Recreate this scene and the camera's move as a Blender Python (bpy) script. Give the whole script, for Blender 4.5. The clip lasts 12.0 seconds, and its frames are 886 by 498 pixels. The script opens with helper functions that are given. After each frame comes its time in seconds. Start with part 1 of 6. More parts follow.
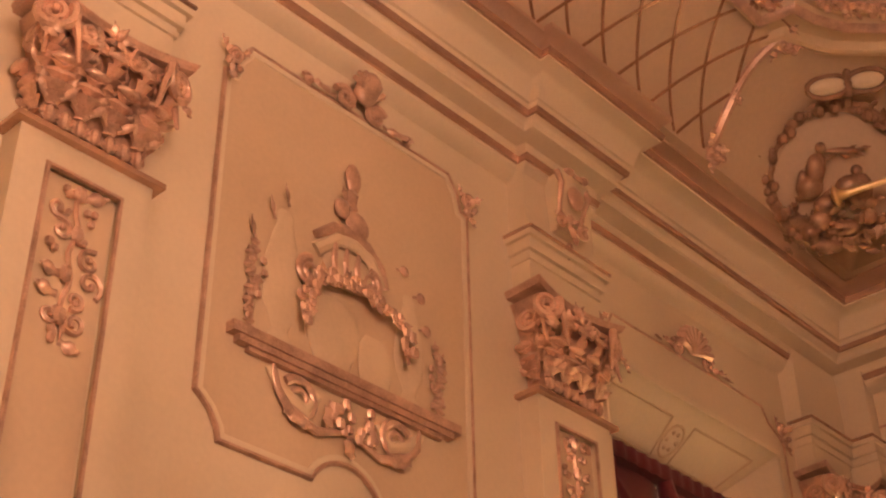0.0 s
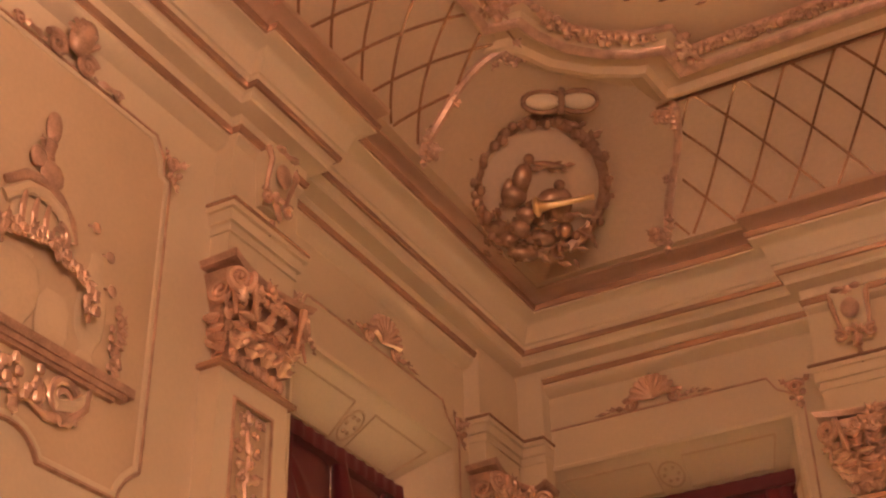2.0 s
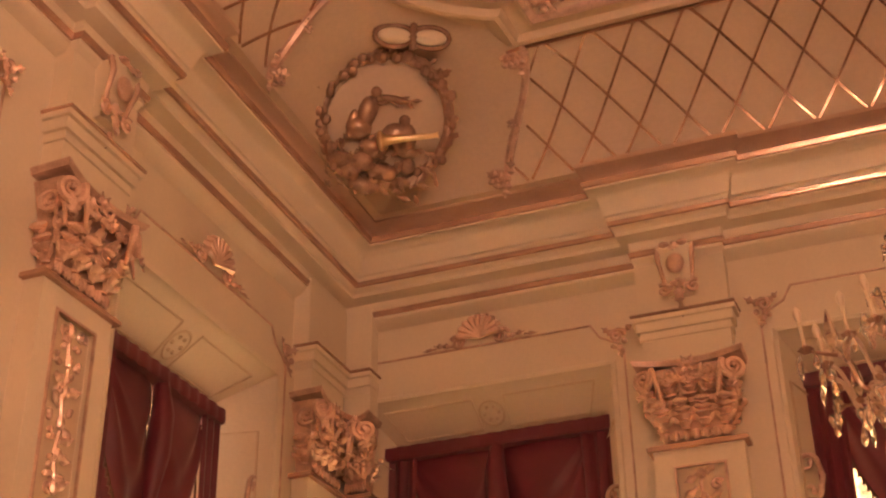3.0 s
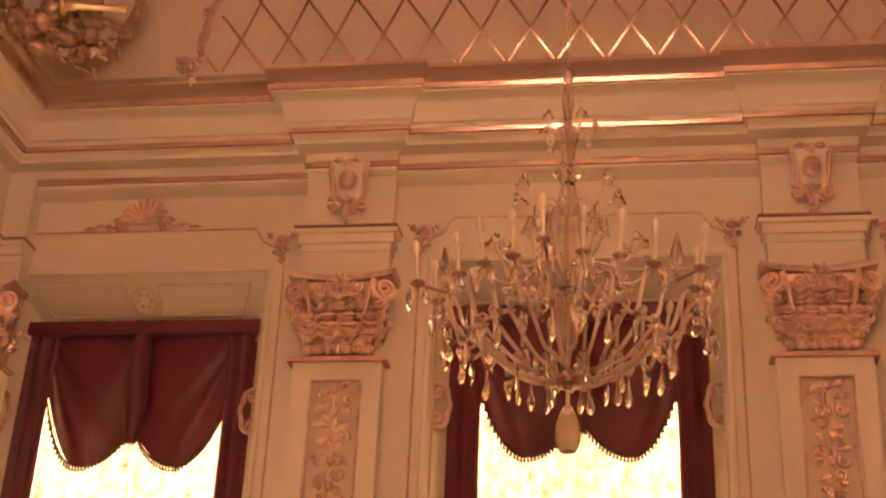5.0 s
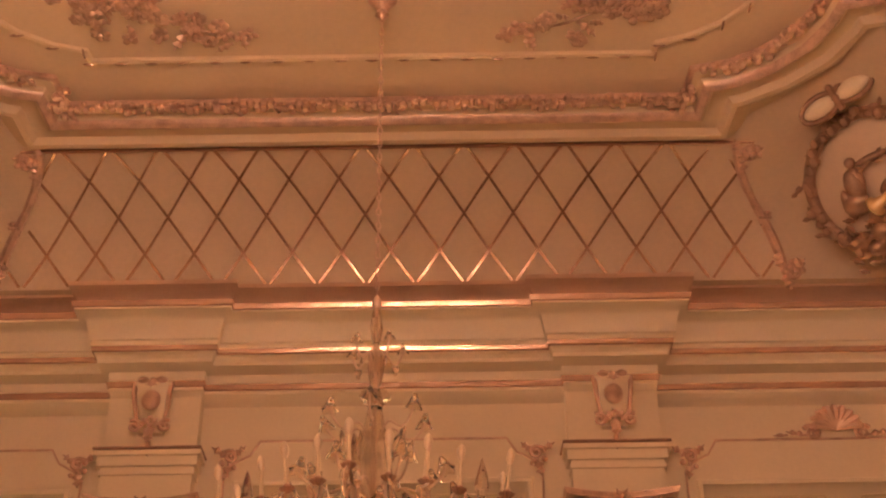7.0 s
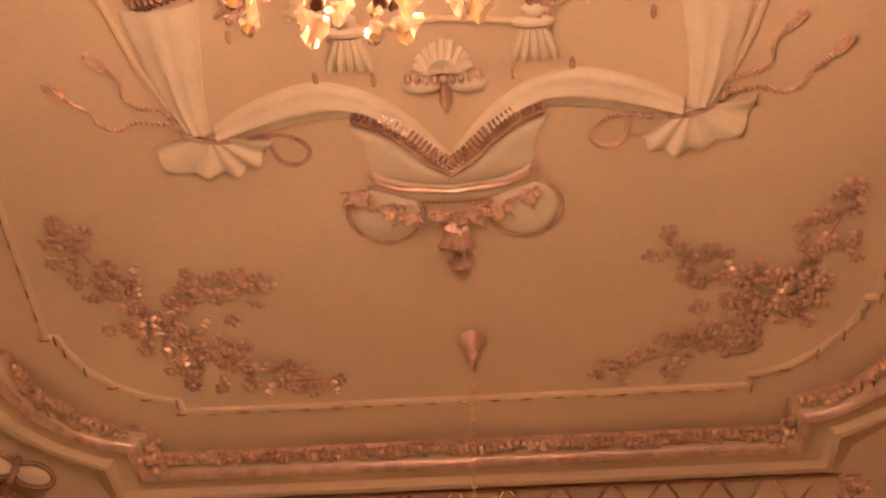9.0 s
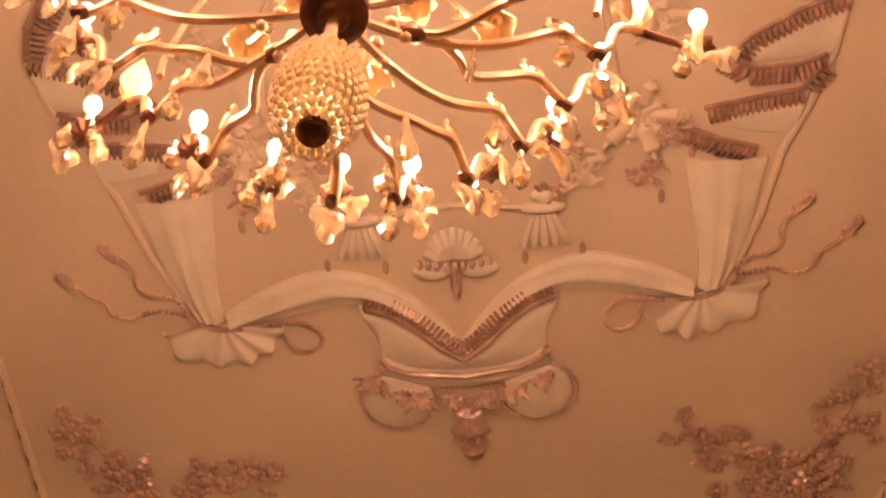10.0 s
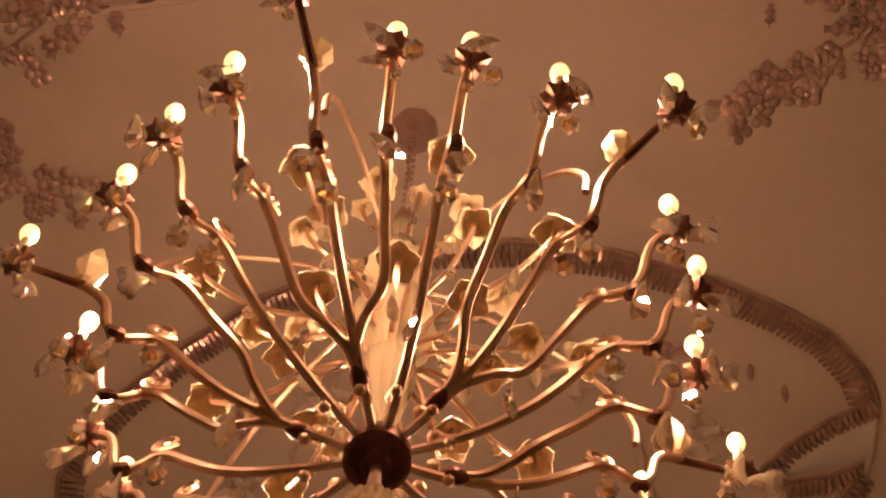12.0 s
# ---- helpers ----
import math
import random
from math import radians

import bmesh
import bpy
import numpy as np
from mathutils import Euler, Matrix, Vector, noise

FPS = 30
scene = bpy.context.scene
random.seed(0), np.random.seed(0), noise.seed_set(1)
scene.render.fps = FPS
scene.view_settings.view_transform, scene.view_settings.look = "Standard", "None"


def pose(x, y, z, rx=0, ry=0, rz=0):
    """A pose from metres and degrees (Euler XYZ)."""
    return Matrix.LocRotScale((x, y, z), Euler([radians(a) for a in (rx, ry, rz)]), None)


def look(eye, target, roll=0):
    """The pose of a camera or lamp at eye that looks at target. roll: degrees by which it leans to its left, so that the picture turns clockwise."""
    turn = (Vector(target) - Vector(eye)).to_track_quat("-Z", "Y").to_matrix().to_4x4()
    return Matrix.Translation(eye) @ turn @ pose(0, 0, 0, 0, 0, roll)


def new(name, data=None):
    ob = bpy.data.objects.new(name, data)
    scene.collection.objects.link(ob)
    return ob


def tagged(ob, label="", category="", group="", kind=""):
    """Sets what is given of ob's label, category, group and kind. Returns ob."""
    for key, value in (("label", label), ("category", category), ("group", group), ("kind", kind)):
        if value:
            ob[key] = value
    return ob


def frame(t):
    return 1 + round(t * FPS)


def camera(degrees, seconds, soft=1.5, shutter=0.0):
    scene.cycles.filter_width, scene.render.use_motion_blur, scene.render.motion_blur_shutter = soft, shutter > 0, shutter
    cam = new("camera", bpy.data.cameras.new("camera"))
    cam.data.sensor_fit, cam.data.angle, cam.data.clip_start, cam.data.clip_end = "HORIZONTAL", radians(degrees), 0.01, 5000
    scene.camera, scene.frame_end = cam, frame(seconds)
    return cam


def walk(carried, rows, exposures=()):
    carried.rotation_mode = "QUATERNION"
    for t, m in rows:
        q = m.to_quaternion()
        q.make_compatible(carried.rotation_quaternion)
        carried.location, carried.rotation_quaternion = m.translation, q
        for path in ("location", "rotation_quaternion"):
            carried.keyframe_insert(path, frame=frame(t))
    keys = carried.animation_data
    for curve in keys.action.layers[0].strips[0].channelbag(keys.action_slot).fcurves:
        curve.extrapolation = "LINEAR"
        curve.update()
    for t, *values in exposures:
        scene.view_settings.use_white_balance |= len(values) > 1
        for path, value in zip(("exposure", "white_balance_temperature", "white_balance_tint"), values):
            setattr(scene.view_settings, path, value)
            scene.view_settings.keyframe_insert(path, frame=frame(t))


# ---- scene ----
cam = camera(36.0, 12.0, soft=2.2)
PATH = [
    (0, (-0.292, -0.966, 1.592), (-1.407, 0.267, 2.704), -1.0),
    (0.5, (-0.261, -0.956, 1.581), (-1.304, 0.339, 2.693), -1.0),
    (1, (-0.227, -0.948, 1.573), (-1.197, 0.412, 2.672), -1.1),
    (1.5, (-0.186, -0.931, 1.576), (-1.098, 0.479, 2.663), -1.4),
    (2, (-0.146, -0.928, 1.579), (-0.951, 0.553, 2.654), -1.3),
    (2.5, (-0.119, -0.938, 1.579), (-0.842, 0.6, 2.634), -1.0),
    (3, (-0.102, -0.937, 1.573), (-0.724, 0.689, 2.558), -0.8),
    (3.2, (-0.071, -0.933, 1.573), (-0.676, 0.714, 2.533), -0.7),
    (4.8, (0.351, -0.788, 1.625), (0.015, 0.986, 2.484), 2.7),
    (5, (0.371, -0.776, 1.628), (0.094, 1.007, 2.491), 2.6),
    (5.5, (0.38, -0.762, 1.64), (0.221, 1.019, 2.537), 1.6),
    (6, (0.375, -0.767, 1.64), (0.264, 0.984, 2.601), 0.9),
    (6.5, (0.376, -0.765, 1.649), (0.367, 0.951, 2.675), -0.5),
    (7, (0.391, -0.769, 1.64), (0.394, 0.87, 2.787), -0.9),
    (7.2, (0.392, -0.762, 1.638), (0.378, 0.846, 2.828), -1.0),
    (8.8, (0.348, -0.658, 1.645), (0.245, 0.68, 3.129), 0.8),
    (9, (0.345, -0.652, 1.645), (0.241, 0.635, 3.172), 0.5),
    (9.5, (0.343, -0.666, 1.651), (0.239, 0.513, 3.262), 1.3),
    (10, (0.338, -0.678, 1.663), (0.235, 0.398, 3.346), 0.5),
    (10.5, (0.334, -0.69, 1.678), (0.238, 0.269, 3.431), -0.4),
    (11, (0.327, -0.705, 1.684), (0.25, 0.072, 3.525), -1.1),
    (11.5, (0.318, -0.712, 1.684), (0.248, -0.084, 3.582), -0.8),
    (12, (0.306, -0.716, 1.686), (0.233, -0.196, 3.615), 0.0),
]
EXPOSURE = [(0.0, 0.17), (1.5, 0.20), (2.5, 0.13), (3.0, 0.40), (5.0, 0.50), (6.0, 0.31), (7.0, 0.35), (9.0, 0.18), (9.5, 0.05), (10.5, -0.29), (11.0, -0.7), (11.5, -1.5), (12.0, -1.95)]
walk(cam, [(t, look(eye, target, roll)) for t, eye, target, roll in PATH], EXPOSURE)

# ---- the room, in metres ----
XW = 4.0            # half the width, centre line at x = 0
YN, YS = 7.2, -2.2  # north (window) wall and south wall
ZC = 7.22           # flat of the ceiling
YM = 2.5            # middle of the length

# ---- light: overcast daylight behind the sheers, the lit chandelier inside ----
world = bpy.data.worlds.new("sky")
scene.world = world
world.use_nodes = True
_sky = world.node_tree.nodes.new("ShaderNodeTexSky")
_sky.sky_type = "NISHITA"
_sky.sun_disc = False
_sky.sun_elevation, _sky.sun_rotation = radians(25), radians(200)
world.node_tree.links.new(_sky.outputs[0], world.node_tree.nodes["Background"].inputs[0])
world.node_tree.nodes["Background"].inputs[1].default_value = 0.06


def area_lamp(name, m, sx, sy, watts, colour):
    la = bpy.data.lights.new(name, "AREA")
    la.shape, la.size, la.size_y, la.energy, la.color = "RECTANGLE", sx, sy, watts, colour
    ob = new(name, la)
    ob.matrix_world = m
    return ob


def point_lamp(name, place, radius, watts, colour):
    la = bpy.data.lights.new(name, "POINT")
    la.energy, la.color, la.shadow_soft_size = watts, colour, radius
    ob = new(name, la)
    ob.location = place
    return ob


WARM = (1.0, 0.568, 0.37)
BULB_WATTS, WINDOW_WATTS = 67, 195
CH_NEAR, CH_FAR = (0.05, 0.26), (0.08, 4.735)
# ---- materials ----


def material(name, colour, rough=0.5, metal=0.0, vary=0.08, scale=6.0, fine=60.0, bump=0.1, depth=0.002, dirt=None, **more):
    """A Principled surface with colour variation at two scales and a fine relief."""
    m = bpy.data.materials.new(name)
    m.use_nodes = True
    nt = m.node_tree
    b = nt.nodes["Principled BSDF"]
    co = nt.nodes.new("ShaderNodeTexCoord")
    geo = nt.nodes.new("ShaderNodeNewGeometry")
    big = nt.nodes.new("ShaderNodeTexNoise")
    big.inputs["Scale"].default_value = scale
    big.inputs["Detail"].default_value = 4
    sm = nt.nodes.new("ShaderNodeTexNoise")
    sm.inputs["Scale"].default_value = fine
    sm.inputs["Detail"].default_value = 3
    for n in (big, sm):
        nt.links.new(geo.outputs["Position"], n.inputs["Vector"])
    mixf = nt.nodes.new("ShaderNodeMath")
    mixf.operation = "MULTIPLY_ADD"
    mixf.inputs[1].default_value = 0.65
    nt.links.new(big.outputs["Fac"], mixf.inputs[0])
    half = nt.nodes.new("ShaderNodeMath")
    half.operation = "MULTIPLY"
    half.inputs[1].default_value = 0.35
    nt.links.new(sm.outputs["Fac"], half.inputs[0])
    nt.links.new(half.outputs[0], mixf.inputs[2])
    ramp = nt.nodes.new("ShaderNodeValToRGB")
    c0 = dirt or tuple(c * (1 - 2.2 * vary) for c in colour)
    c1 = tuple(min(1, c * (1 + vary)) for c in colour)
    ramp.color_ramp.elements[0].position, ramp.color_ramp.elements[1].position = 0.3, 0.62
    ramp.color_ramp.elements[0].color = (*c0, 1)
    ramp.color_ramp.elements[1].color = (*c1, 1)
    nt.links.new(mixf.outputs[0], ramp.inputs[0])
    nt.links.new(ramp.outputs[0], b.inputs["Base Color"])
    b.inputs["Roughness"].default_value = rough
    b.inputs["Metallic"].default_value = metal
    if bump:
        bp = nt.nodes.new("ShaderNodeBump")
        bp.inputs["Strength"].default_value = bump
        bp.inputs["Distance"].default_value = depth
        nt.links.new(sm.outputs["Fac"], bp.inputs["Height"])
        nt.links.new(bp.outputs[0], b.inputs["Normal"])
    for key, value in more.items():
        b.inputs[key.replace("_", " ")].default_value = value
    return m


PLASTER = material("cream_paint", (0.72, 0.62, 0.49), 0.45, vary=0.035, scale=1.3, fine=40, bump=0.06)
FIELD = material("buff_paint", (0.63, 0.50, 0.37), 0.5, vary=0.04, scale=1.5, fine=40, bump=0.06)
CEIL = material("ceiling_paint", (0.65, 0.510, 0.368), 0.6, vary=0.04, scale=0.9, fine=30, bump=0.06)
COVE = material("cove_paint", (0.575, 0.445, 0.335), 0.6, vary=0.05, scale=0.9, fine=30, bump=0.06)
STUCCO = material("white_stucco", (0.72, 0.62, 0.49), 0.5, vary=0.05, scale=5, fine=50, bump=0.1)
GOLD = material("gilding", (0.84, 0.60, 0.51), 0.15, 0.55, vary=0.18, scale=9, fine=90, bump=0.7, depth=0.004)
GOLDFLAT = material("gilt_fillet", (0.60, 0.40, 0.31), 0.20, 0.62, vary=0.10, scale=5, fine=90, bump=0.12)
ROSEGILT = material("dull_gilding", (0.57, 0.385, 0.31), 0.30, 0.35, vary=0.18, scale=12, fine=110, bump=0.4, depth=0.004)
CAVETTO = material("rose_cavetto", (0.56, 0.38, 0.29), 0.4, 0.25, vary=0.05, scale=4, fine=60, bump=0.1)
PALE = material("pale_stucco", (0.66, 0.54, 0.41), 0.5, vary=0.05, scale=5, fine=50, bump=0.1)
BRONZE = material("dark_bronze", (0.22, 0.10, 0.065), 0.35, 0.8, vary=0.2, scale=20, fine=150, bump=0.2)
BRASS = material("chandelier_brass", (0.64, 0.42, 0.26), 0.36, 0.8, vary=0.1, scale=20, fine=150, bump=0.1)
VELVET = material("crimson_velvet", (0.125, 0.013, 0.030), 0.46, vary=0.10, scale=5, fine=200, bump=0.3, Sheen_Weight=0.15)
FRINGE = material("brown_fringe", (0.10, 0.045, 0.03), 0.8, vary=0.25, scale=30, fine=200, bump=0.4)
PARQUET = material("oak_parquet", (0.17, 0.11, 0.07), 0.35, vary=0.2, scale=3, fine=80, bump=0.1)
# lit and unlit copies of one sleeve: the bulb's glow is in the colour
CANDLE_LIT = material("lit_candle_sleeve", (0.90, 0.74, 0.44), 0.5, vary=0.03, scale=20, bump=0)
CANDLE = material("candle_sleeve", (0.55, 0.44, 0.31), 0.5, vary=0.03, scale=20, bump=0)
FRAMEWOOD = material("white_joinery", (0.70, 0.66, 0.58), 0.4, vary=0.04, scale=4, fine=60)


def glass_material():
    # yellow base colour stands in for the glow of the lit bulbs
    m = material("crystal", (1.0, 0.77, 0.42), 0.04, 0.0, vary=0.01, bump=0, Transmission_Weight=0.86, IOR=1.5)
    return m


CRYSTAL = glass_material()


def sheer_material():
    m = material("sheer_voile", (0.80, 0.74, 0.59), 0.9, vary=0.42, scale=14, fine=300, bump=0.3)
    nt = m.node_tree
    out, b = nt.nodes["Material Output"], nt.nodes["Principled BSDF"]
    tr = nt.nodes.new("ShaderNodeBsdfTranslucent")
    nt.links.new(next(n for n in nt.nodes if n.type == "VALTORGB").outputs[0], tr.inputs[0])
    mix = nt.nodes.new("ShaderNodeMixShader")
    mix.inputs[0].default_value = 0.5
    nt.links.new(b.outputs[0], mix.inputs[1])
    nt.links.new(tr.outputs[0], mix.inputs[2])
    nt.links.new(mix.outputs[0], out.inputs[0])
    return m


SHEER = sheer_material()


def lamp_material(name, colour, strength):
    m = bpy.data.materials.new(name)
    m.use_nodes = True
    b = m.node_tree.nodes["Principled BSDF"]
    b.inputs["Base Color"].default_value = (0.9, 0.85, 0.7, 1)
    b.inputs["Emission Color"].default_value = (*colour, 1)
    b.inputs["Emission Strength"].default_value = strength
    return m


BULB = lamp_material("lit_bulb", (1.0, 0.58, 0.22), 8.0)
BULB_OFF = material("frosted_bulb", (0.60, 0.48, 0.36), 0.3, vary=0.02, bump=0)
# unlit copies of crystal, bronze and brass: missing lamp glow is put into their colour
CRYSTAL_DIM = material("unlit_crystal", (0.95, 0.80, 0.68), 0.08, 0.0, vary=0.03, bump=0, Transmission_Weight=0.9, IOR=1.5)
BRONZE_DIM = material("unlit_bronze", (0.34, 0.20, 0.15), 0.40, 0.6, vary=0.15, scale=20, fine=150, bump=0.15)
BRASS_DIM = material("unlit_brass", (0.64, 0.49, 0.40), 0.30, 0.2, vary=0.1, scale=20, fine=150, bump=0.1)
# ---- mesh tools ----


class MB:
    """Collects vertices and faces of one mesh."""

    def __init__(self, m=None):
        self.v, self.f, self.m = [], [], m

    def add(self, verts, faces):
        n = len(self.v)
        self.v += [tuple(p) for p in verts]
        self.f += [tuple(n + i for i in f) for f in faces]

    def box(self, x0, x1, y0, y1, z0, z1):
        v = [(x, y, z) for x in (x0, x1) for y in (y0, y1) for z in (z0, z1)]
        self.add(v, [(0, 1, 3, 2), (4, 6, 7, 5), (0, 4, 5, 1), (2, 3, 7, 6), (0, 2, 6, 4), (1, 5, 7, 3)])

    def grid(self, rows, close=False, cap=False):
        """Rows of equally many points, joined into quads; close: each row is a ring."""
        n, k = len(rows[0]), len(rows)
        faces = []
        for a in range(k - 1):
            for b in range(n if close else n - 1):
                c = (b + 1) % n
                faces.append((a * n + b, a * n + c, (a + 1) * n + c, (a + 1) * n + b))
        if cap:
            faces += [tuple(reversed(range(n))), tuple(range((k - 1) * n, k * n))]
        self.add([p for r in rows for p in r], faces)

    def lathe(self, profile, n=16, centre=(0, 0, 0), ribs=0.0):
        """profile: (radius, z) from one end to the other, round the z axis."""
        rows = []
        for r, z in profile:
            rows.append([(centre[0] + r * (1 + ribs * (i % 2)) * math.cos(2 * math.pi * i / n), centre[1] + r * (1 + ribs * (i % 2)) * math.sin(2 * math.pi * i / n), centre[2] + z) for i in range(n)])
        self.grid(rows, close=True, cap=True)

    def tube(self, pts, r, n=6, flat=1.0, cap=True):
        """A tube along points; r: a radius or one for each point; flat squeezes it along local y where the path lies in the xz plane."""
        pts = [Vector(p) for p in pts]
        rr = r if isinstance(r, (list, tuple)) else [r] * len(pts)
        rows, side = [], None
        for i, p in enumerate(pts):
            t = (pts[min(i + 1, len(pts) - 1)] - pts[max(i - 1, 0)])
            t = t.normalized() if t.length > 1e-9 else Vector((0, 0, 1))
            if side is None:
                ref = Vector((0, 1, 0)) if abs(t.y) < 0.9 else Vector((1, 0, 0))
                side = t.cross(ref).normalized()
            side = (side - t * side.dot(t)).normalized()
            up = t.cross(side)
            rows.append([p + (side * math.cos(2 * math.pi * k / n) + up * math.sin(2 * math.pi * k / n) * flat) * rr[i] for k in range(n)])
        self.grid(rows, close=True, cap=cap)

    def blob(self, c, r, rot=None, seg=7, rings=5):
        """An ellipsoid with radii r (number or three)."""
        rx, ry, rz = r if isinstance(r, (list, tuple)) else (r, r, r)
        c = Vector(c)
        rows = []
        for a in range(rings + 1):
            th = math.pi * a / rings
            s, z = max(math.sin(th), 0.02), math.cos(th)
            row = []
            for b in range(seg):
                ph = 2 * math.pi * b / seg
                p = Vector((rx * s * math.cos(ph), ry * s * math.sin(ph), -rz * z))
                row.append(c + (rot @ p if rot else p))
            rows.append(row)
        self.grid(rows, close=True, cap=True)

    def leaf(self, base, along, out, length, width, curl=0.5, lobes=3, nl=7):
        """A lobed, veined acanthus leaf that grows along and curls over to out."""
        along, out = Vector(along).normalized(), Vector(out).normalized()
        side = along.cross(out).normalized()
        base = Vector(base)
        rows = []
        for i in range(nl + 1):
            s = i / nl
            a = curl * 2.2 * s * s
            p = base + along * (length * (s - 0.28 * curl * s ** 3)) + out * (length * (0.10 * math.sin(math.pi * s) + 0.42 * curl * s * s))
            w = width * 0.5 * (math.sin(math.pi * min(1, 0.12 + 0.86 * s)) ** 0.7) * (0.68 + 0.32 * math.cos(2 * math.pi * lobes * s))
            p = p + out * (0.035 * length * math.cos(2 * math.pi * lobes * s))
            lift = out * (0.22 * w)
            nrm = (out * math.cos(a) - along * math.sin(a))
            rows.append([p - side * w - nrm * 0.3 * w, p - side * 0.5 * w + lift * 0.4, p + nrm * 0.25 * w, p + side * 0.5 * w + lift * 0.4, p + side * w - nrm * 0.3 * w, p - nrm * 0.12 * width])
        self.grid(rows, close=True, cap=True)

    def spiral(self, c, ux, uz, r0, r1, turns, rad0, rad1, start=0.0, n=22, nr=6):
        """A scroll in the plane of ux and uz round c, from radius r0 in to r1."""
        c, ux, uz = Vector(c), Vector(ux), Vector(uz)
        pts, rr = [], []
        for i in range(n + 1):
            s = i / n
            a = start + turns * 2 * math.pi * s
            r = r0 + (r1 - r0) * s ** 0.8
            pts.append(c + ux * (r * math.cos(a)) + uz * (r * math.sin(a)))
            rr.append(rad0 + (rad1 - rad0) * s)
        self.tube(pts, rr, nr)
        self.blob(pts[-1], rad1 * 1.9, seg=6, rings=4)

    def mesh(self, name, mat, smooth=True):
        me = bpy.data.meshes.new(name)
        me.from_pydata(self.v, [], self.f)
        me.update()
        if smooth:
            me.shade_smooth()
            me.set_sharp_from_angle(angle=radians(40))
        if mat:
            me.materials.append(mat)
        return me


def smooth_line(pts, k=4):
    """A smooth line through points."""
    out = []
    n = len(pts)
    for i in range(n - 1):
        p0, p1, p2, p3 = (Vector(pts[max(0, min(n - 1, j))]) for j in (i - 1, i, i + 1, i + 2))
        for q in range(k):
            f = q / k
            out.append(0.5 * (2 * p1 + (p2 - p0) * f + (2 * p0 - 5 * p1 + 4 * p2 - p3) * f * f + (3 * p1 - p0 - 3 * p2 + p3) * f ** 3))
    return out + [Vector(pts[-1])]


def part(name, mb, mat, parent=None, label="", m=None, smooth=True, kind=""):
    """Links what mb collected as one mesh object under parent."""
    ob = new(name, mb.mesh(name, mat, smooth) if isinstance(mb, MB) else mb)
    if parent:
        ob.parent = parent
    if m is not None:
        ob.matrix_basis = m
    return tagged(ob, label=label, kind=kind)


def thing(name, m, label, category, group="", kind=""):
    ob = new(name)
    ob.empty_display_size = 0.1
    ob.matrix_basis = m
    return tagged(ob, label, category, group, kind)


# Frames of the four walls: x along the wall, y out into the room, z up.
NORTH = pose(0, YN, 0, 0, 0, 180)
WEST = pose(-XW, 0, 0, 0, 0, -90)
EAST = pose(XW, 0, 0, 0, 0, 90)
SOUTH = pose(0, YS, 0)


def on_wall(wall, u, d=0.0, z=0.0):
    """A pose on a wall; u is the world's x or y along it."""
    s = {id(NORTH): -1, id(WEST): -1, id(EAST): 1, id(SOUTH): 1}[id(wall)]
    return wall @ pose(s * u, d, z)
# ---- shell of the room ----
WIN_N = [-2.97, 0.0, 2.97]
WIN_W = [5.45]
REVEAL = 0.42
THICK = 0.75
PIL_N = [-1.49, 1.49]
PIL_W = [1.09, 3.95]


BACK = 0.08  # the bays next to the north corners stand back by this much


def wall_with_openings(name, wall, u0, u1, openings, label, steps=(), front=lambda u: 0.0):
    """A thick wall from u0 to u1 with splayed window openings (u, half width outside, top) cut through."""
    mb = MB()
    top = 6.75
    edges = [u0]
    for u, hw, zt in openings:
        edges += [u - hw, u + hw]
    edges.append(u1)
    for a, b in zip(edges[::2], edges[1::2]):
        cuts = [a] + [c for c in steps if a < c < b] + [b]
        for p, q in zip(cuts, cuts[1:]):
            mb.box(p, q, -THICK, front(0.5 * (p + q)), 0, top)
    for u, hw, zt in openings:
        mb.box(u - hw, u + hw, -THICK, front(u), zt, top)
        mb.box(u - hw, u + hw, -THICK, front(u), 0, 0.5)
    return tagged(part(name, mb, PLASTER, m=wall, smooth=False), label, "wall", kind="structure")


HW_OUT, ZT_OUT = 0.95, 5.42
wall_with_openings("wall_north", NORTH, -XW - THICK, XW + THICK, [(-u, HW_OUT, ZT_OUT) for u in reversed(WIN_N)], "cream painted wall pierced by three tall windows", PIL_N, lambda u: -BACK if abs(u) > 1.49 else 0.0)
wall_with_openings("wall_west", WEST, -YN, -YS, [(-u, HW_OUT, ZT_OUT - 0.1) for u in WIN_W], "cream painted wall with panels and a window", (-PIL_W[1],), lambda u: -BACK if u < -PIL_W[1] else 0.0)
wall_with_openings("wall_east", EAST, YS, YN, [], "plain cream painted wall")
wall_with_openings("wall_south", SOUTH, -XW - THICK, XW + THICK, [], "plain cream painted wall")

mb = MB()
mb.box(-XW - THICK, XW + THICK, YS - THICK, YN + THICK, -0.2, 0)
tagged(part("floor", mb, PARQUET, smooth=False), "brown oak parquet floor", "floor", kind="structure")


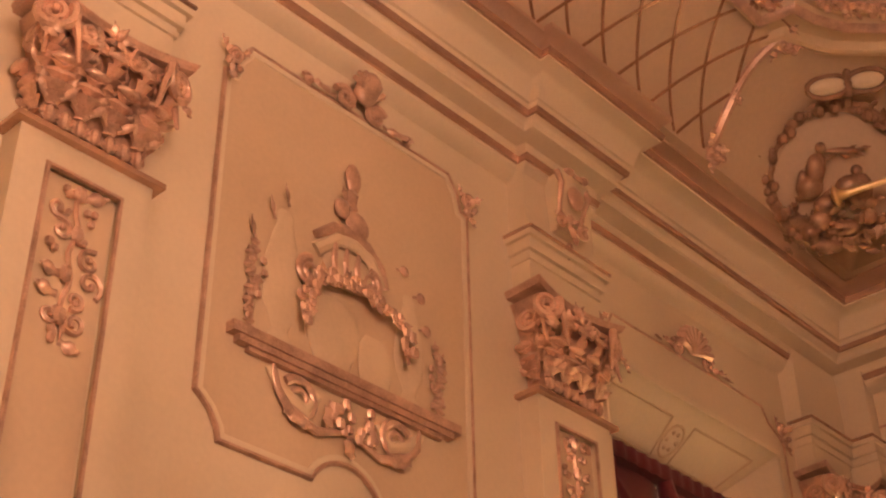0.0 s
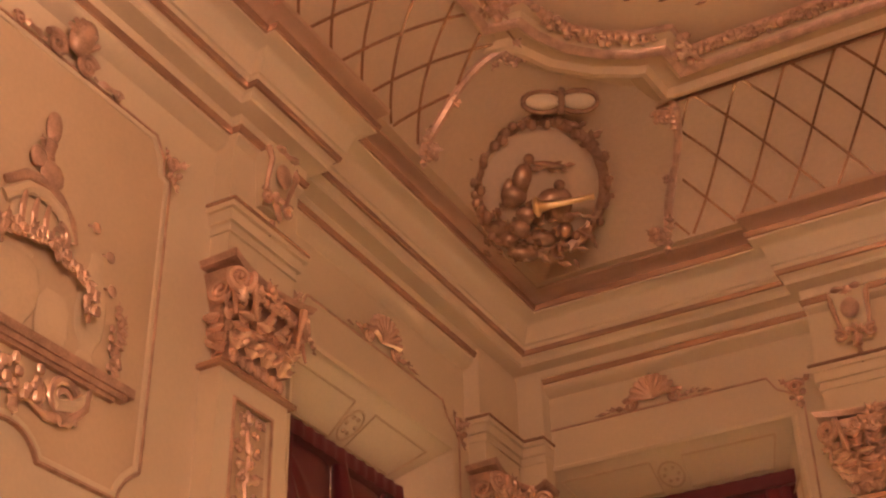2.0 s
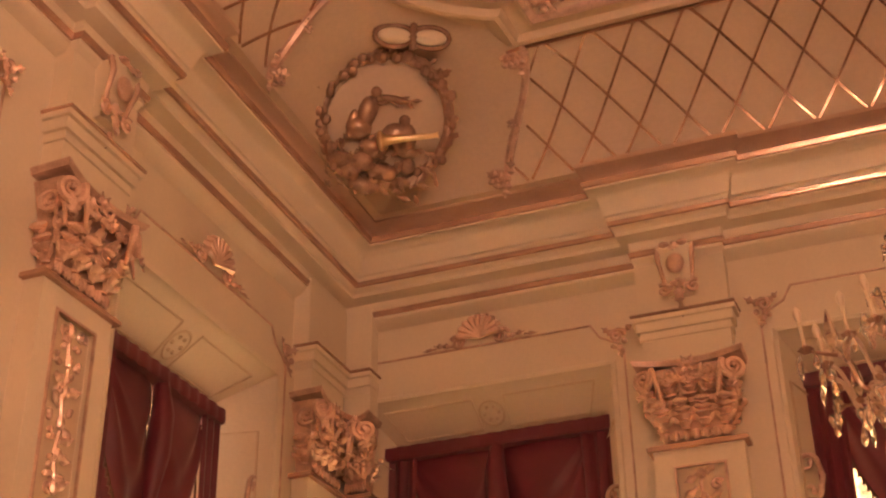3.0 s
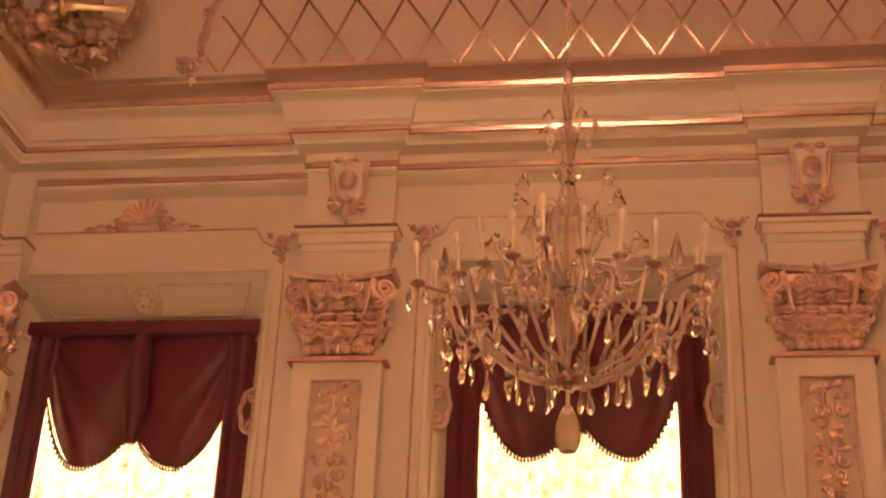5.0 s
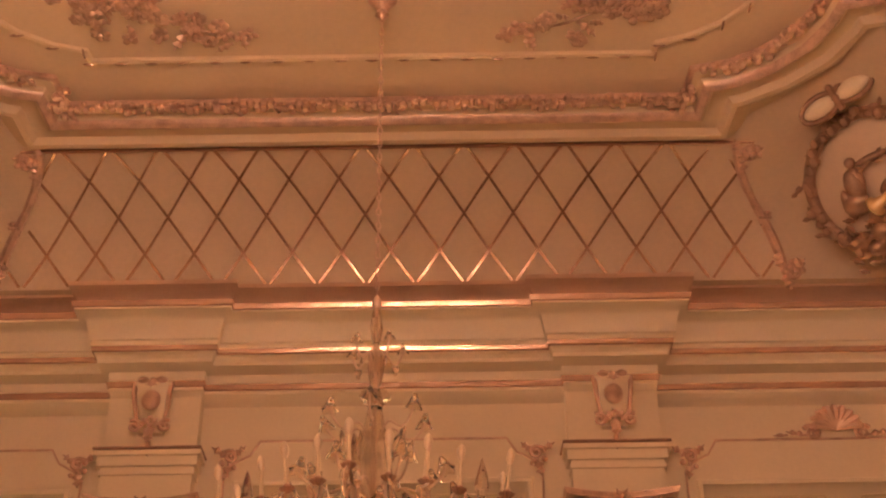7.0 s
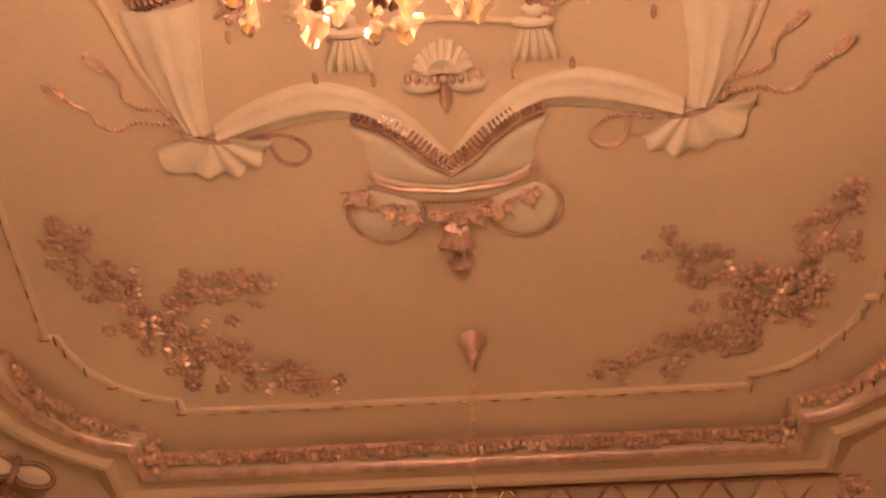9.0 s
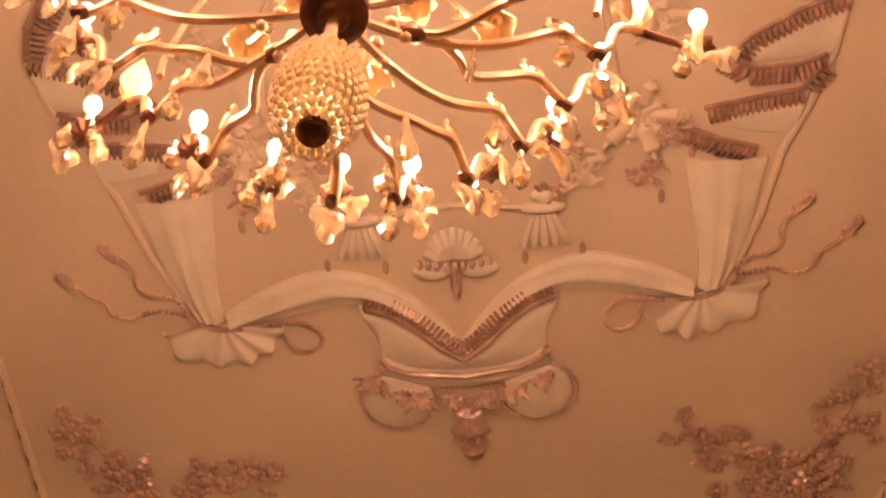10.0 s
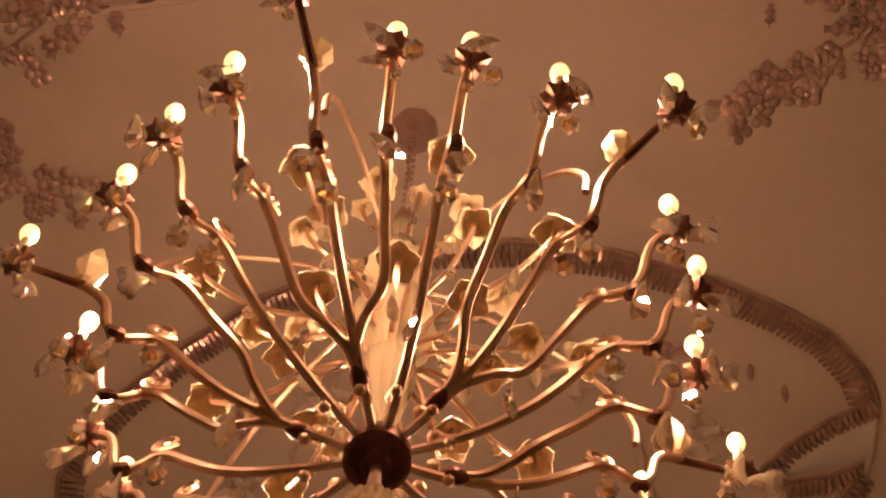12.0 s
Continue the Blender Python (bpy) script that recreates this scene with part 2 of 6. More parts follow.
def ring(d, z, h=None, p=0.0):
    """The plan of the room at a distance d from the walls; h, p: half width and depth of the breaks over the pilasters."""
    pts = []

    x, yn, ys = XW - d, YN - d, YS + d
    # west, going north
    us = [ys] + [q for c in PIL_W for q in ((c - h, 0), (c - h, p), (c + h, p), (c + h, 0))]
    pts.append((-x, ys, z))
    for q in us[1:-1]:
        pts.append((-x + q[1], q[0], z))
    pts.append((-x - BACK, us[-1][0], z))
    pts.append((-x - BACK, yn + BACK, z))
    for k, c in enumerate(PIL_N):
        for a, b in ((c - h, 0 if k else -BACK), (c - h, p), (c + h, p), (c + h, -BACK if k else 0)):
            pts.append((a, yn - b, z))
    pts.append((x + BACK, yn + BACK, z))
    for k, c in enumerate(reversed(PIL_W)):
        for a, b in ((c + h, 0 if k else -BACK), (c + h, p), (c - h, p), (c - h, 0)):
            pts.append((x - b, a, z))
    pts.append((x, ys, z))
    return pts


def sweep(profile, depth=0.06):
    mb = MB()
    rows = []
    for d, z in profile:
        rows.append(ring(d, z, 0.26 + 0.57 * d, depth))
    mb.grid(rows, close=True)
    return mb


cornice = tagged(part("cornice", sweep([(0.0, 5.96), (0.05, 5.98), (0.085, 6.02), (0.085, 6.085), (0.095, 6.09), (0.10, 6.15), (0.19, 6.16), (0.205, 6.165), (0.205, 6.19), (0.215, 6.20), (0.235, 6.225), (0.25, 6.23), (0.25, 6.25), (0.265, 6.255), (0.275, 6.285), (0.29, 6.29), (0.335, 6.40), (0.36, 6.42), (0.42, 6.43), (0.44, 6.432), (0.44, 6.48), (0.40, 6.485), (0.42, 6.51), (0.46, 6.56), (0.50, 6.575), (0.50, 6.60), (0.2, 6.62)]), PLASTER), "cream moulded cornice that breaks forward over each pilaster", "cornice", kind="structure")
part("gilt_astragal", sweep([(0.080, 6.040), (0.100, 6.042), (0.1005, 6.043), (0.115, 6.072), (0.1155, 6.073), (0.080, 6.084)]), GOLDFLAT, cornice, "gilded astragal")
part("gilt_fillet", sweep([(0.243, 6.222), (0.262, 6.226), (0.2625, 6.227), (0.272, 6.252), (0.2725, 6.253), (0.245, 6.258)]), GOLDFLAT, cornice, "gilded fillet")
part("gilt_band", sweep([(0.43, 6.444), (0.455, 6.446), (0.4555, 6.447), (0.4680, 6.471), (0.470, 6.478), (0.44, 6.484)]), GOLDFLAT, cornice, "gilded band")
part("rose_cavetto", sweep([(0.405, 6.487), (0.43, 6.515), (0.465, 6.558), (0.51, 6.572), (0.51, 6.605)]), CAVETTO, cornice, "dull rose gilt cavetto")

# ---- cove: a quarter round from the cornice in to the flat of the ceiling ----
COVE_D0, COVE_Z0, COVE_D1, COVE_Z1 = 0.50, 6.585, 1.22, 7.19


def cove_at(s, lift=0.0):
    """Distance from the wall and height at s (0 foot, 1 top) of the cove; lift: off the surface into the room."""
    a = s * math.pi / 2
    ad, az = COVE_D1 - COVE_D0, COVE_Z1 - COVE_Z0
    k = 0.62
    d = COVE_D0 + ad * (k * (1 - math.cos(a)) + (1 - k) * s)
    z = COVE_Z0 + az * (k * math.sin(a) + (1 - k) * s)
    dd, dz = ad * (k * math.sin(a) * math.pi / 2 + 1 - k), az * (k * math.cos(a) * math.pi / 2 + 1 - k)
    l = math.hypot(dd, dz)
    return d + lift * dz / l, z - lift * dd / l


mb = MB()
rows = []
for i in range(-1, 13):
    d, z = cove_at(i / 12) if i >= 0 else (0.30, COVE_Z0 + 0.012)
    x, yn, ys = XW - d, YN - d, YS + d
    q = 0.03 + 1.5 * max(0.0, d - COVE_D0)
    row = []
    for cx, cy, a0 in ((-x + q, ys + q, 270), (-x + q, yn - q, 180), (x - q, yn - q, 90), (x - q, ys + q, 0)):
        row += [(cx + q * math.cos(radians(a0 - 90 * k / 10)), cy + q * math.sin(radians(a0 - 90 * k / 10)), z + (0.035 if i == 12 else 0)) for k in range(11)]
    rows.append(row)
mb.grid(rows, close=True)
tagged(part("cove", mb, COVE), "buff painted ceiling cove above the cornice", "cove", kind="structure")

mb = MB()
mb.box(-XW - THICK, XW + THICK, YS - THICK, YN + THICK, ZC, ZC + 0.2)
tagged(part("ceiling", mb, CEIL, smooth=False), "buff painted flat ceiling with stucco ornament", "ceiling", kind="structure")
# ---- pilasters ----


def vine_relief(mb, z1, z0, w, d, seed=1, lean=0.0):
    """A hanging bunch of ribbons, scrolls, leaves and berries from z1 down to z0, w wide."""
    r = random.Random(seed)
    n = int((z1 - z0) / 0.066)
    for i in range(n):
        s = i / max(1, n - 1)
        z = z1 - (z1 - z0) * s
        ww = w * (0.55 + 0.45 * abs(math.sin(3.1 * s * 2.4 + 0.7))) * (1.0 if s < 0.75 else 1.0 - 2.6 * (s - 0.75))
        for sd in (-1, 1):
            x = sd * ww * r.uniform(0.35, 0.8)
            k = r.random()
            if k < 0.35:
                mb.spiral((x, d + 0.004, z), (sd, 0, 0), (0, 0, 1), 0.055 * r.uniform(0.7, 1.1), 0.012, 1.1, 0.013, 0.008, r.uniform(0, 6), n=12, nr=5)
            elif k < 0.75:
                mb.leaf((x * 0.4, d, z), (sd * 0.8, 0, r.uniform(-0.8, 0.9)), (0, 1, 0), 0.12 * r.uniform(0.7, 1.1), 0.075, 0.5, nl=5)
            else:
                for _ in range(3):
                    mb.blob((x + r.uniform(-0.02, 0.02), d + 0.01, z + r.uniform(-0.03, 0.03)), 0.017, seg=6, rings=4)
        if i % 2 == 0:
            mb.blob((r.uniform(-0.01, 0.01), d + 0.014, z), (0.028, 0.02, 0.036), seg=6, rings=4)
    mb.tube([(0.012 * math.sin(i * 1.3), d + 0.006, z1 - (z1 - z0) * i / 14) for i in range(15)], [0.011] * 14 + [0.004], 5)


def frame_loop(mb, pts, prof, closed=True):
    """Sweeps a profile of (inward offset, out) along an outline of (x, z) points."""
    n = len(pts)
    rows = [[] for _ in prof]
    for i in range(n):
        p = Vector(pts[i])
        a = Vector(pts[i - 1]) if (closed or i > 0) else None
        b = Vector(pts[(i + 1) % n]) if (closed or i < n - 1) else None
        t1 = (p - a).normalized() if a is not None else None
        t2 = (b - p).normalized() if b is not None else None
        t1, t2 = t1 or t2, t2 or t1
        n1, n2 = Vector((-t1.y, t1.x)), Vector((-t2.y, t2.x))
        m = n1 + n2
        m = m / max(0.35, m.length_squared) * 2
        for k, (off, out) in enumerate(prof):
            q = p + m * off
            rows[k].append((q.x, out, q.y))
    mb.grid([list(r) for r in zip(*rows)] + ([[r[0] for r in rows]] if closed else []))


BEAD = [(-0.014, -0.002), (-0.012, 0.014), (-0.004, 0.02), (0.004, 0.012), (0.012, 0.018), (0.018, -0.002)]
SMALLBEAD = [(-0.008, -0.002), (-0.006, 0.008), (0.0, 0.011), (0.006, 0.008), (0.008, -0.002)]


def capital_meshes(hw):
    """Meshes of a composite capital from z 0 to 0.58, half width hw at the neck."""
    out = {}
    d0 = 0.12
    mb = MB()
    rows = []
    for s in range(7):
        t = s / 6
        h = hw * (0.73 + 0.38 * t ** 1.9)
        d = d0 - 0.01 + 0.06 * t ** 2.2
        z = 0.06 + 0.46 * t
        rows.append([(-h, -0.01, z), (-h, d, z), (h, d, z), (h, -0.01, z)])
    mb.grid(rows, close=True, cap=True)
    out["bell"] = (mb.mesh("bell", ROSEGILT), "")
    mb = MB()
    rows = []
    for z, e in ((0.540, 0.0), (0.543, 0.006), (0.556, 0.008), (0.564, 0.016), (0.578, 0.018), (0.585, 0.0)):
        row = [(-hw * 1.20 - e, -0.01, z)]
        for i in range(9):
            t = -1 + 2 * i / 8
            row.append((t * (hw * 1.20 + e), d0 + 0.05 + 0.045 * t * t + e, z + 0.022 * t * t - 0.012))
        row.append((hw * 1.20 + e, -0.01, z))
        rows.append(row)
    mb.grid(rows, close=True, cap=True)
    out["abacus"] = (mb.mesh("abacus", ROSEGILT), "")
    mb = MB()
    mb.box(-hw - 0.035, hw + 0.035, -0.01, d0 + 0.035, -0.012, 0.012)
    mb.box(-hw - 0.02, hw + 0.02, -0.01, d0 + 0.02, 0.012, 0.024)
    out["collar"] = (mb.mesh("collar", GOLDFLAT, False), "gilded collar")
    mb = MB()
    for i in range(7):
        x = hw * (-0.68 + 1.36 * i / 6)
        mb.blob((x, d0 + 0.012, 0.07), (hw * 0.08, 0.022, 0.038), seg=8, rings=5)
        mb.spiral((x, d0 + 0.008, 0.07), (1, 0, 0), (0, 0, 1), hw * 0.11, hw * 0.095, 1, 0.008, 0.007, n=10, nr=4)
    out["egg_band"] = (mb.mesh("egg_band", GOLD), "")
    leaf = MB()
    leaf.leaf((0, 0, 0), (0, 0.10, 1), (0, 1, 0), 0.21, hw * 0.50, 0.85, lobes=5, nl=14)
    for sd in (-1, 1):
        for k in range(3):
            leaf.leaf((sd * hw * 0.08, 0.012, 0.03 + 0.05 * k), (sd * 0.9, 0.3, 0.8), (0, 1, 0), 0.09 - 0.012 * k, 0.045, 0.7, nl=5)
    leaf.blob((0, 0.085, 0.165), (hw * 0.2, 0.025, 0.02), seg=7, rings=5)
    out["leaf"] = (leaf.mesh("leaf", GOLD), "")
    tall = MB()
    tall.leaf((0, 0, 0.05), (0, 0.12, 1), (0, 1, 0), 0.29, hw * 0.34, 0.8, lobes=6, nl=16)
    for sd in (-1, 1):
        for k in range(3):
            tall.leaf((sd * hw * 0.06, 0.015, 0.12 + 0.055 * k), (sd * 0.9, 0.35, 0.9), (0, 1, 0), 0.085, 0.04, 0.7, nl=5)
        tall.spiral((sd * hw * 0.17, 0.07, 0.31), (sd, 0, 0), (0, 0, 1), 0.035, 0.009, 1.4, 0.011, 0.007, 2.6, n=14, nr=5)
    tall.blob((0, 0.10, 0.27), (hw * 0.16, 0.022, 0.02), seg=7, rings=5)
    out["tall"] = (tall.mesh("leaf", GOLD), "")
    vol = MB()
    vol.spiral((0, 0, 0), (1, 0, 0), (0, 0, 1), 0.085, 0.016, 1.9, 0.024, 0.011, math.pi * 0.8, n=28)
    vol.tube([(-0.075, 0, 0.02), (-0.10, -0.01, -0.08), (-0.12, -0.02, -0.2)], [0.022, 0.016, 0.008], 6)
    vol.leaf((-0.03, 0.02, -0.06), (0.4, 0, -1), (0, 1, 0), 0.13, 0.09, 0.6, nl=6)
    out["volute"] = (vol.mesh("volute", GOLD), "")
    fl = MB()
    for i in range(6):
        a = i * math.pi / 3
        fl.leaf((0, 0, 0), (math.cos(a), 0.1, math.sin(a)), (0, 1, 0), 0.075, 0.05, 0.4, nl=5)
    fl.blob((0, 0.02, 0), 0.02)
    for sd in (-1, 1):
        fl.leaf((sd * 0.03, 0, -0.03), (sd, 0, -0.5), (0, 1, 0), 0.14, 0.05, 0.5, nl=6)
        fl.spiral((sd * 0.12, 0.01, -0.05), (sd, 0, 0), (0, 0, 1), 0.05, 0.01, 1.4, 0.012, 0.008, 2.2, n=16, nr=5)
    out["flower"] = (fl.mesh("flower", GOLD), "")
    return out


def capital(parent, hw, z, cm):
    cap = part("capital", cm["bell"][0], None, parent, "gilded capital of acanthus leaves and volutes", pose(0, 0, z))
    for key in ("abacus", "collar", "egg_band"):
        part(key, cm[key][0], None, cap, cm[key][1])
    d = 0.125
    for i in range(4):
        part("leaf", cm["leaf"][0], None, cap, m=pose(hw * (-0.66 + 0.44 * i), d, 0.11, 0, 0, (-0.75 + 0.5 * i) * -18))
    for i in range(5):
        part("leaf", cm["tall"][0], None, cap, m=pose(hw * (-0.86 + 0.43 * i), d - 0.006, 0.13, 0, 0, (-1 + 0.5 * i) * -14))
    part("volute", cm["volute"][0], None, cap, m=pose(hw * 1.02, d + 0.085, 0.45, 0, 0, -25))
    part("volute", cm["volute"][0], None, cap, m=pose(-hw * 1.02, d + 0.085, 0.45, 0, 0, 205) @ Matrix.Diagonal((1, -1, 1, 1)))
    for sd in (-1, 1):
        part("volute", cm["volute"][0], None, cap, m=pose(sd * (hw * 0.98), 0.09, 0.42, 0, 0, 90 * sd) @ Matrix.Diagonal((-1 * sd, 1, 0.9, 1)))
        part("leaf", cm["leaf"][0], None, cap, m=pose(sd * hw * 0.78, 0.06, 0.10, 0, 0, -90 * sd))
    part("flower", cm["flower"][0], None, cap, m=pose(0, d + 0.06, 0.52))
    return cap


def console_mesh():
    """The gilded bracket that carries the cornice above a pilaster."""
    mb = MB()
    rows = []
    for t in range(9):
        s = t / 8
        w = 0.115 - 0.035 * s
        d = 0.13 - 0.085 * s ** 0.7
        z = 0.33 - 0.33 * s
        rows.append([(-w, 0.0, z), (-w, d, z), (-w * 0.55, d + 0.012, z), (w * 0.55, d + 0.012, z), (w, d, z), (w, 0.0, z)])
    mb.grid(rows, close=True, cap=True)
    return mb.mesh("body", PLASTER)


def console_trim():
    mb = MB()
    for sd in (-1, 1):
        mb.tube([(sd * 0.118, 0.10, 0.34), (sd * 0.115, 0.125, 0.25), (sd * 0.10, 0.09, 0.14), (sd * 0.085, 0.075, 0.05)], [0.02, 0.018, 0.014, 0.012], 6)
        mb.spiral((sd * 0.10, 0.09, 0.03), (sd, 0, 0), (0, 0, 1), 0.05, 0.012, 1.2, 0.016, 0.01, 1.0, n=14)
        mb.leaf((0, 0.09, 0.1), (sd * 0.6, 0, -0.7), (0, 1, 0), 0.13, 0.07, 0.5, nl=6)
        mb.blob((sd * 0.06, 0.14, 0.34), (0.04, 0.03, 0.022))
    mb.leaf((0, 0.08, 0.06), (0, 0, -1), (0, 1, 0), 0.17, 0.10, 0.4, nl=7)
    mb.leaf((0, 0.13, 0.36), (0, 0.3, -1), (0, 1, 0), 0.10, 0.10, 0.5, nl=6)
    mb.blob((0, 0.06, -0.09), (0.02, 0.02, 0.035))
    mb.blob((0, 0.05, -0.14), (0.012, 0.012, 0.02))
    return mb.mesh("scrollwork", GOLD)


def console_boss():
    mb = MB()
    mb.blob((0, 0.125, 0.2), (0.062, 0.03, 0.075), seg=12, rings=8)
    return mb.mesh("boss", ROSEGILT)


CONSOLE = (console_mesh(), console_trim(), console_boss())


def pilaster(wall, u, hw, label, seed, console=True, group="pilasters along the walls"):
    th = thing("pilaster", on_wall(wall, u, 0 if console else -0.07), label, "pilaster", group)
    z_neck = 4.655
    pw = 0.55 * hw

    def block(name, x0, x1, d0, d1, z0, z1, label=""):
        mb = MB()
        mb.box(x0, x1, d0, d1, z0, z1)
        return part(name, mb, PLASTER, th, label, smooth=False)

    # shaft with a sunk panel
    block("shaft", -pw, pw, 0, 0.09, 1.1, z_neck - 0.115)
    block("stile", -hw, -pw, 0, 0.12, 0.42, z_neck)
    block("stile", pw, hw, 0, 0.12, 0.42, z_neck)
    block("rail", -pw, pw, 0, 0.12, z_neck - 0.115, z_neck)
    block("rail", -pw, pw, 0, 0.12, 0.42, 1.1)
    mb = MB()
    mb.box(-hw - 0.05, hw + 0.05, 0, 0.18, 0, 0.30)
    mb.box(-hw - 0.03, hw + 0.03, 0, 0.155, 0.30, 0.42)
    part("base", mb, PLASTER, th, smooth=False)
    mb = MB()
    frame_loop(mb, [(-pw, 1.1), (-pw, z_neck - 0.115), (pw, z_neck - 0.115), (pw, 1.1)], [(-0.010, 0.119), (-0.008, 0.130), (0.004, 0.131), (0.010, 0.118), (0.014, 0.09)])
    part("panel_moulding", mb, ROSEGILT, th, "dull gilded edge moulding")
    mb = MB()
    mb.box(-pw + 0.012, pw - 0.012, 0.08, 0.094, 1.11, z_neck - 0.125)
    part("panel", mb, FIELD, th, "buff sunk panel", smooth=False)
    mb = MB()
    vine_relief(mb, z_neck - 0.17, z_neck - (0.76 if seed == 21 else 0.95), pw * 0.8, 0.096, seed)
    part("relief", mb, GOLD, th, "gilded relief of ribbons, leaves and berries")
    capital(th, hw, z_neck + 0.012, CAPS[hw])
    # impost block between capital and cornice
    zb = z_neck + 0.60
    block("impost_block", -hw * 1.02, hw * 1.02, -0.01, 0.12, zb, zb + 0.17)
    for h, d, a, b in ((hw * 1.06, 0.135, zb + 0.17, zb + 0.20), (hw * 1.04, 0.127, zb + 0.20, zb + 0.225), (hw * 1.12, 0.15, zb + 0.225, zb + 0.29), (hw * 1.20, 0.175, zb + 0.29, zb + 0.325)):
        block("impost_moulding", -h, h, -0.01, d, a, b)
    block("upper_block", -0.30 if hw > 0.2 else -hw, 0.30 if hw > 0.2 else hw, -0.01, 0.112, zb + 0.325, 6.1)
    mb = MB()
    h = hw * 1.20
    mb.tube([(-h, 0.0, zb + 0.333), (-h, 0.178, zb + 0.333), (h, 0.178, zb + 0.333), (h, 0.0, zb + 0.333)], 0.012, 5)
    part("impost_fillet", mb, GOLDFLAT, th, "gilded fillet")
    if console:
        c = part("console", CONSOLE[0], None, th, "cream bracket with gilded scrolls", pose(0, 0.108, 5.70))
        part("scrollwork", CONSOLE[1], None, c, "gilded scrollwork")
        part("boss", CONSOLE[2], None, c, "dark oval boss")
    return th


CAPS = {hw: capital_meshes(hw) for hw in (0.285, 0.25, 0.10)}
for n, u in enumerate(PIL_N):
    pilaster(NORTH, u, 0.285, "cream pilaster with gilded capital between two tall windows", 11 + n)
for n, u in enumerate(PIL_W):
    pilaster(WEST, u, 0.285, "cream pilaster with gilded capital beside a relief panel", 21 + n)
    pilaster(EAST, u, 0.285, "cream pilaster with gilded capital beside a relief panel", 21 + n)
pilaster(WEST, 6.86, 0.25, "cream corner pilaster with gilded capital", 31, False)
pilaster(EAST, 6.86, 0.25, "cream corner pilaster with gilded capital", 31, False)
pilaster(NORTH, -3.86, 0.10, "narrow cream corner pilaster with gilded capital", 41, False)
pilaster(NORTH, 3.86, 0.10, "narrow cream corner pilaster with gilded capital", 41, False)
# ---- windows, their surrounds and curtains ----
def shell_mesh(w=0.17, h=0.17):
    mb = MB()
    for i in range(9):
        a = math.pi * (0.04 + 0.92 * i / 8)
        p = (math.cos(a), math.sin(a))
        mb.tube([(0, 0.012, 0.0), (p[0] * w * 0.5, 0.045, p[1] * h * 0.5), (p[0] * w * 0.85, 0.05, p[1] * h * 0.85), (p[0] * w, 0.02, p[1] * h)], [0.010, 0.020, 0.028, 0.016], 6)
    mb.spiral((-0.16, 0.02, -0.02), (-1, 0, 0), (0, 0, 1), 0.06, 0.012, 1.5, 0.017, 0.009, 0.5, n=18)
    mb.spiral((0.16, 0.02, -0.02), (1, 0, 0), (0, 0, 1), 0.06, 0.012, 1.5, 0.017, 0.009, 0.5, n=18)
    for sd in (-1, 1):
        mb.leaf((sd * 0.19, 0.01, -0.035), (sd, 0, 0.1), (0, 1, 0), 0.16, 0.05, 0.35, nl=6)
        mb.leaf((sd * 0.32, 0.01, -0.03), (sd, 0, -0.15), (0, 1, 0), 0.11, 0.035, 0.35, nl=5)
    return mb.mesh("shell", GOLD)


def corner_spray_mesh():
    mb = MB()
    mb.spiral((0.0, 0.02, 0.03), (1, 0, 0), (0, 0, 1), 0.055, 0.012, 1.3, 0.016, 0.009, 0.3, n=16)
    mb.leaf((0, 0.01, 0.0), (0.2, 0, -1), (0, 1, 0), 0.17, 0.075, 0.5, nl=6)
    mb.leaf((0, 0.01, 0.03), (1, 0, 0.5), (0, 1, 0), 0.15, 0.07, 0.5, nl=6)
    mb.leaf((-0.02, 0.01, 0.04), (-0.8, 0, 0.6), (0, 1, 0), 0.11, 0.06, 0.5, nl=6)
    mb.blob((0.05, 0.03, -0.02), 0.022)
    mb.blob((-0.03, 0.03, -0.05), 0.018)
    return mb.mesh("corner_spray", GOLD)


SHELL_MESH, SPRAY_MESH = shell_mesh(), corner_spray_mesh()


def swag_mesh(sd):
    """One festoon of velvet from the middle tie (x near 0) out to sd * 0.66."""
    mb = MB()
    rows = []
    nx, nz = 34, 34
    for j in range(nz + 1):
        t = j / nz
        row = []
        for i in range(nx + 1):
            s = i / nx
            x = 0.015 + 0.655 * s
            low = -0.98 + (2.5 * (0.33 - x) ** 2 if x < 0.33 else 5.0 * (x - 0.33) ** 2)
            hang = 4 * s * (1 - s)
            z = t * low * (0.55 + 0.45 * t) + (1 - t) * 0.0
            outer = math.atan2(-z, 0.70 - x)
            inner = math.atan2(-z, x + 0.02)
            wo, wi = max(0.0, min(1.0, (outer - 0.75) * 1.8)), max(0.0, min(1.0, (inner - 0.95) * 1.8))
            d = 0.055 + 0.085 * hang ** 0.6 * math.sin(math.pi * (0.10 + 0.75 * t)) + 0.026 * wo * math.sin(15 * outer + 3 * t) + 0.022 * wi * math.sin(13 * inner) + 0.010 * math.sin(9.0 * t + 3 * s) * t
            row.append((sd * x, d, z))
        rows.append(row)
    mb.grid(rows)
    back = [[(x, d - 0.012, z) for x, d, z in r] for r in rows]
    mb.grid(back)
    return mb.mesh("swag", VELVET)


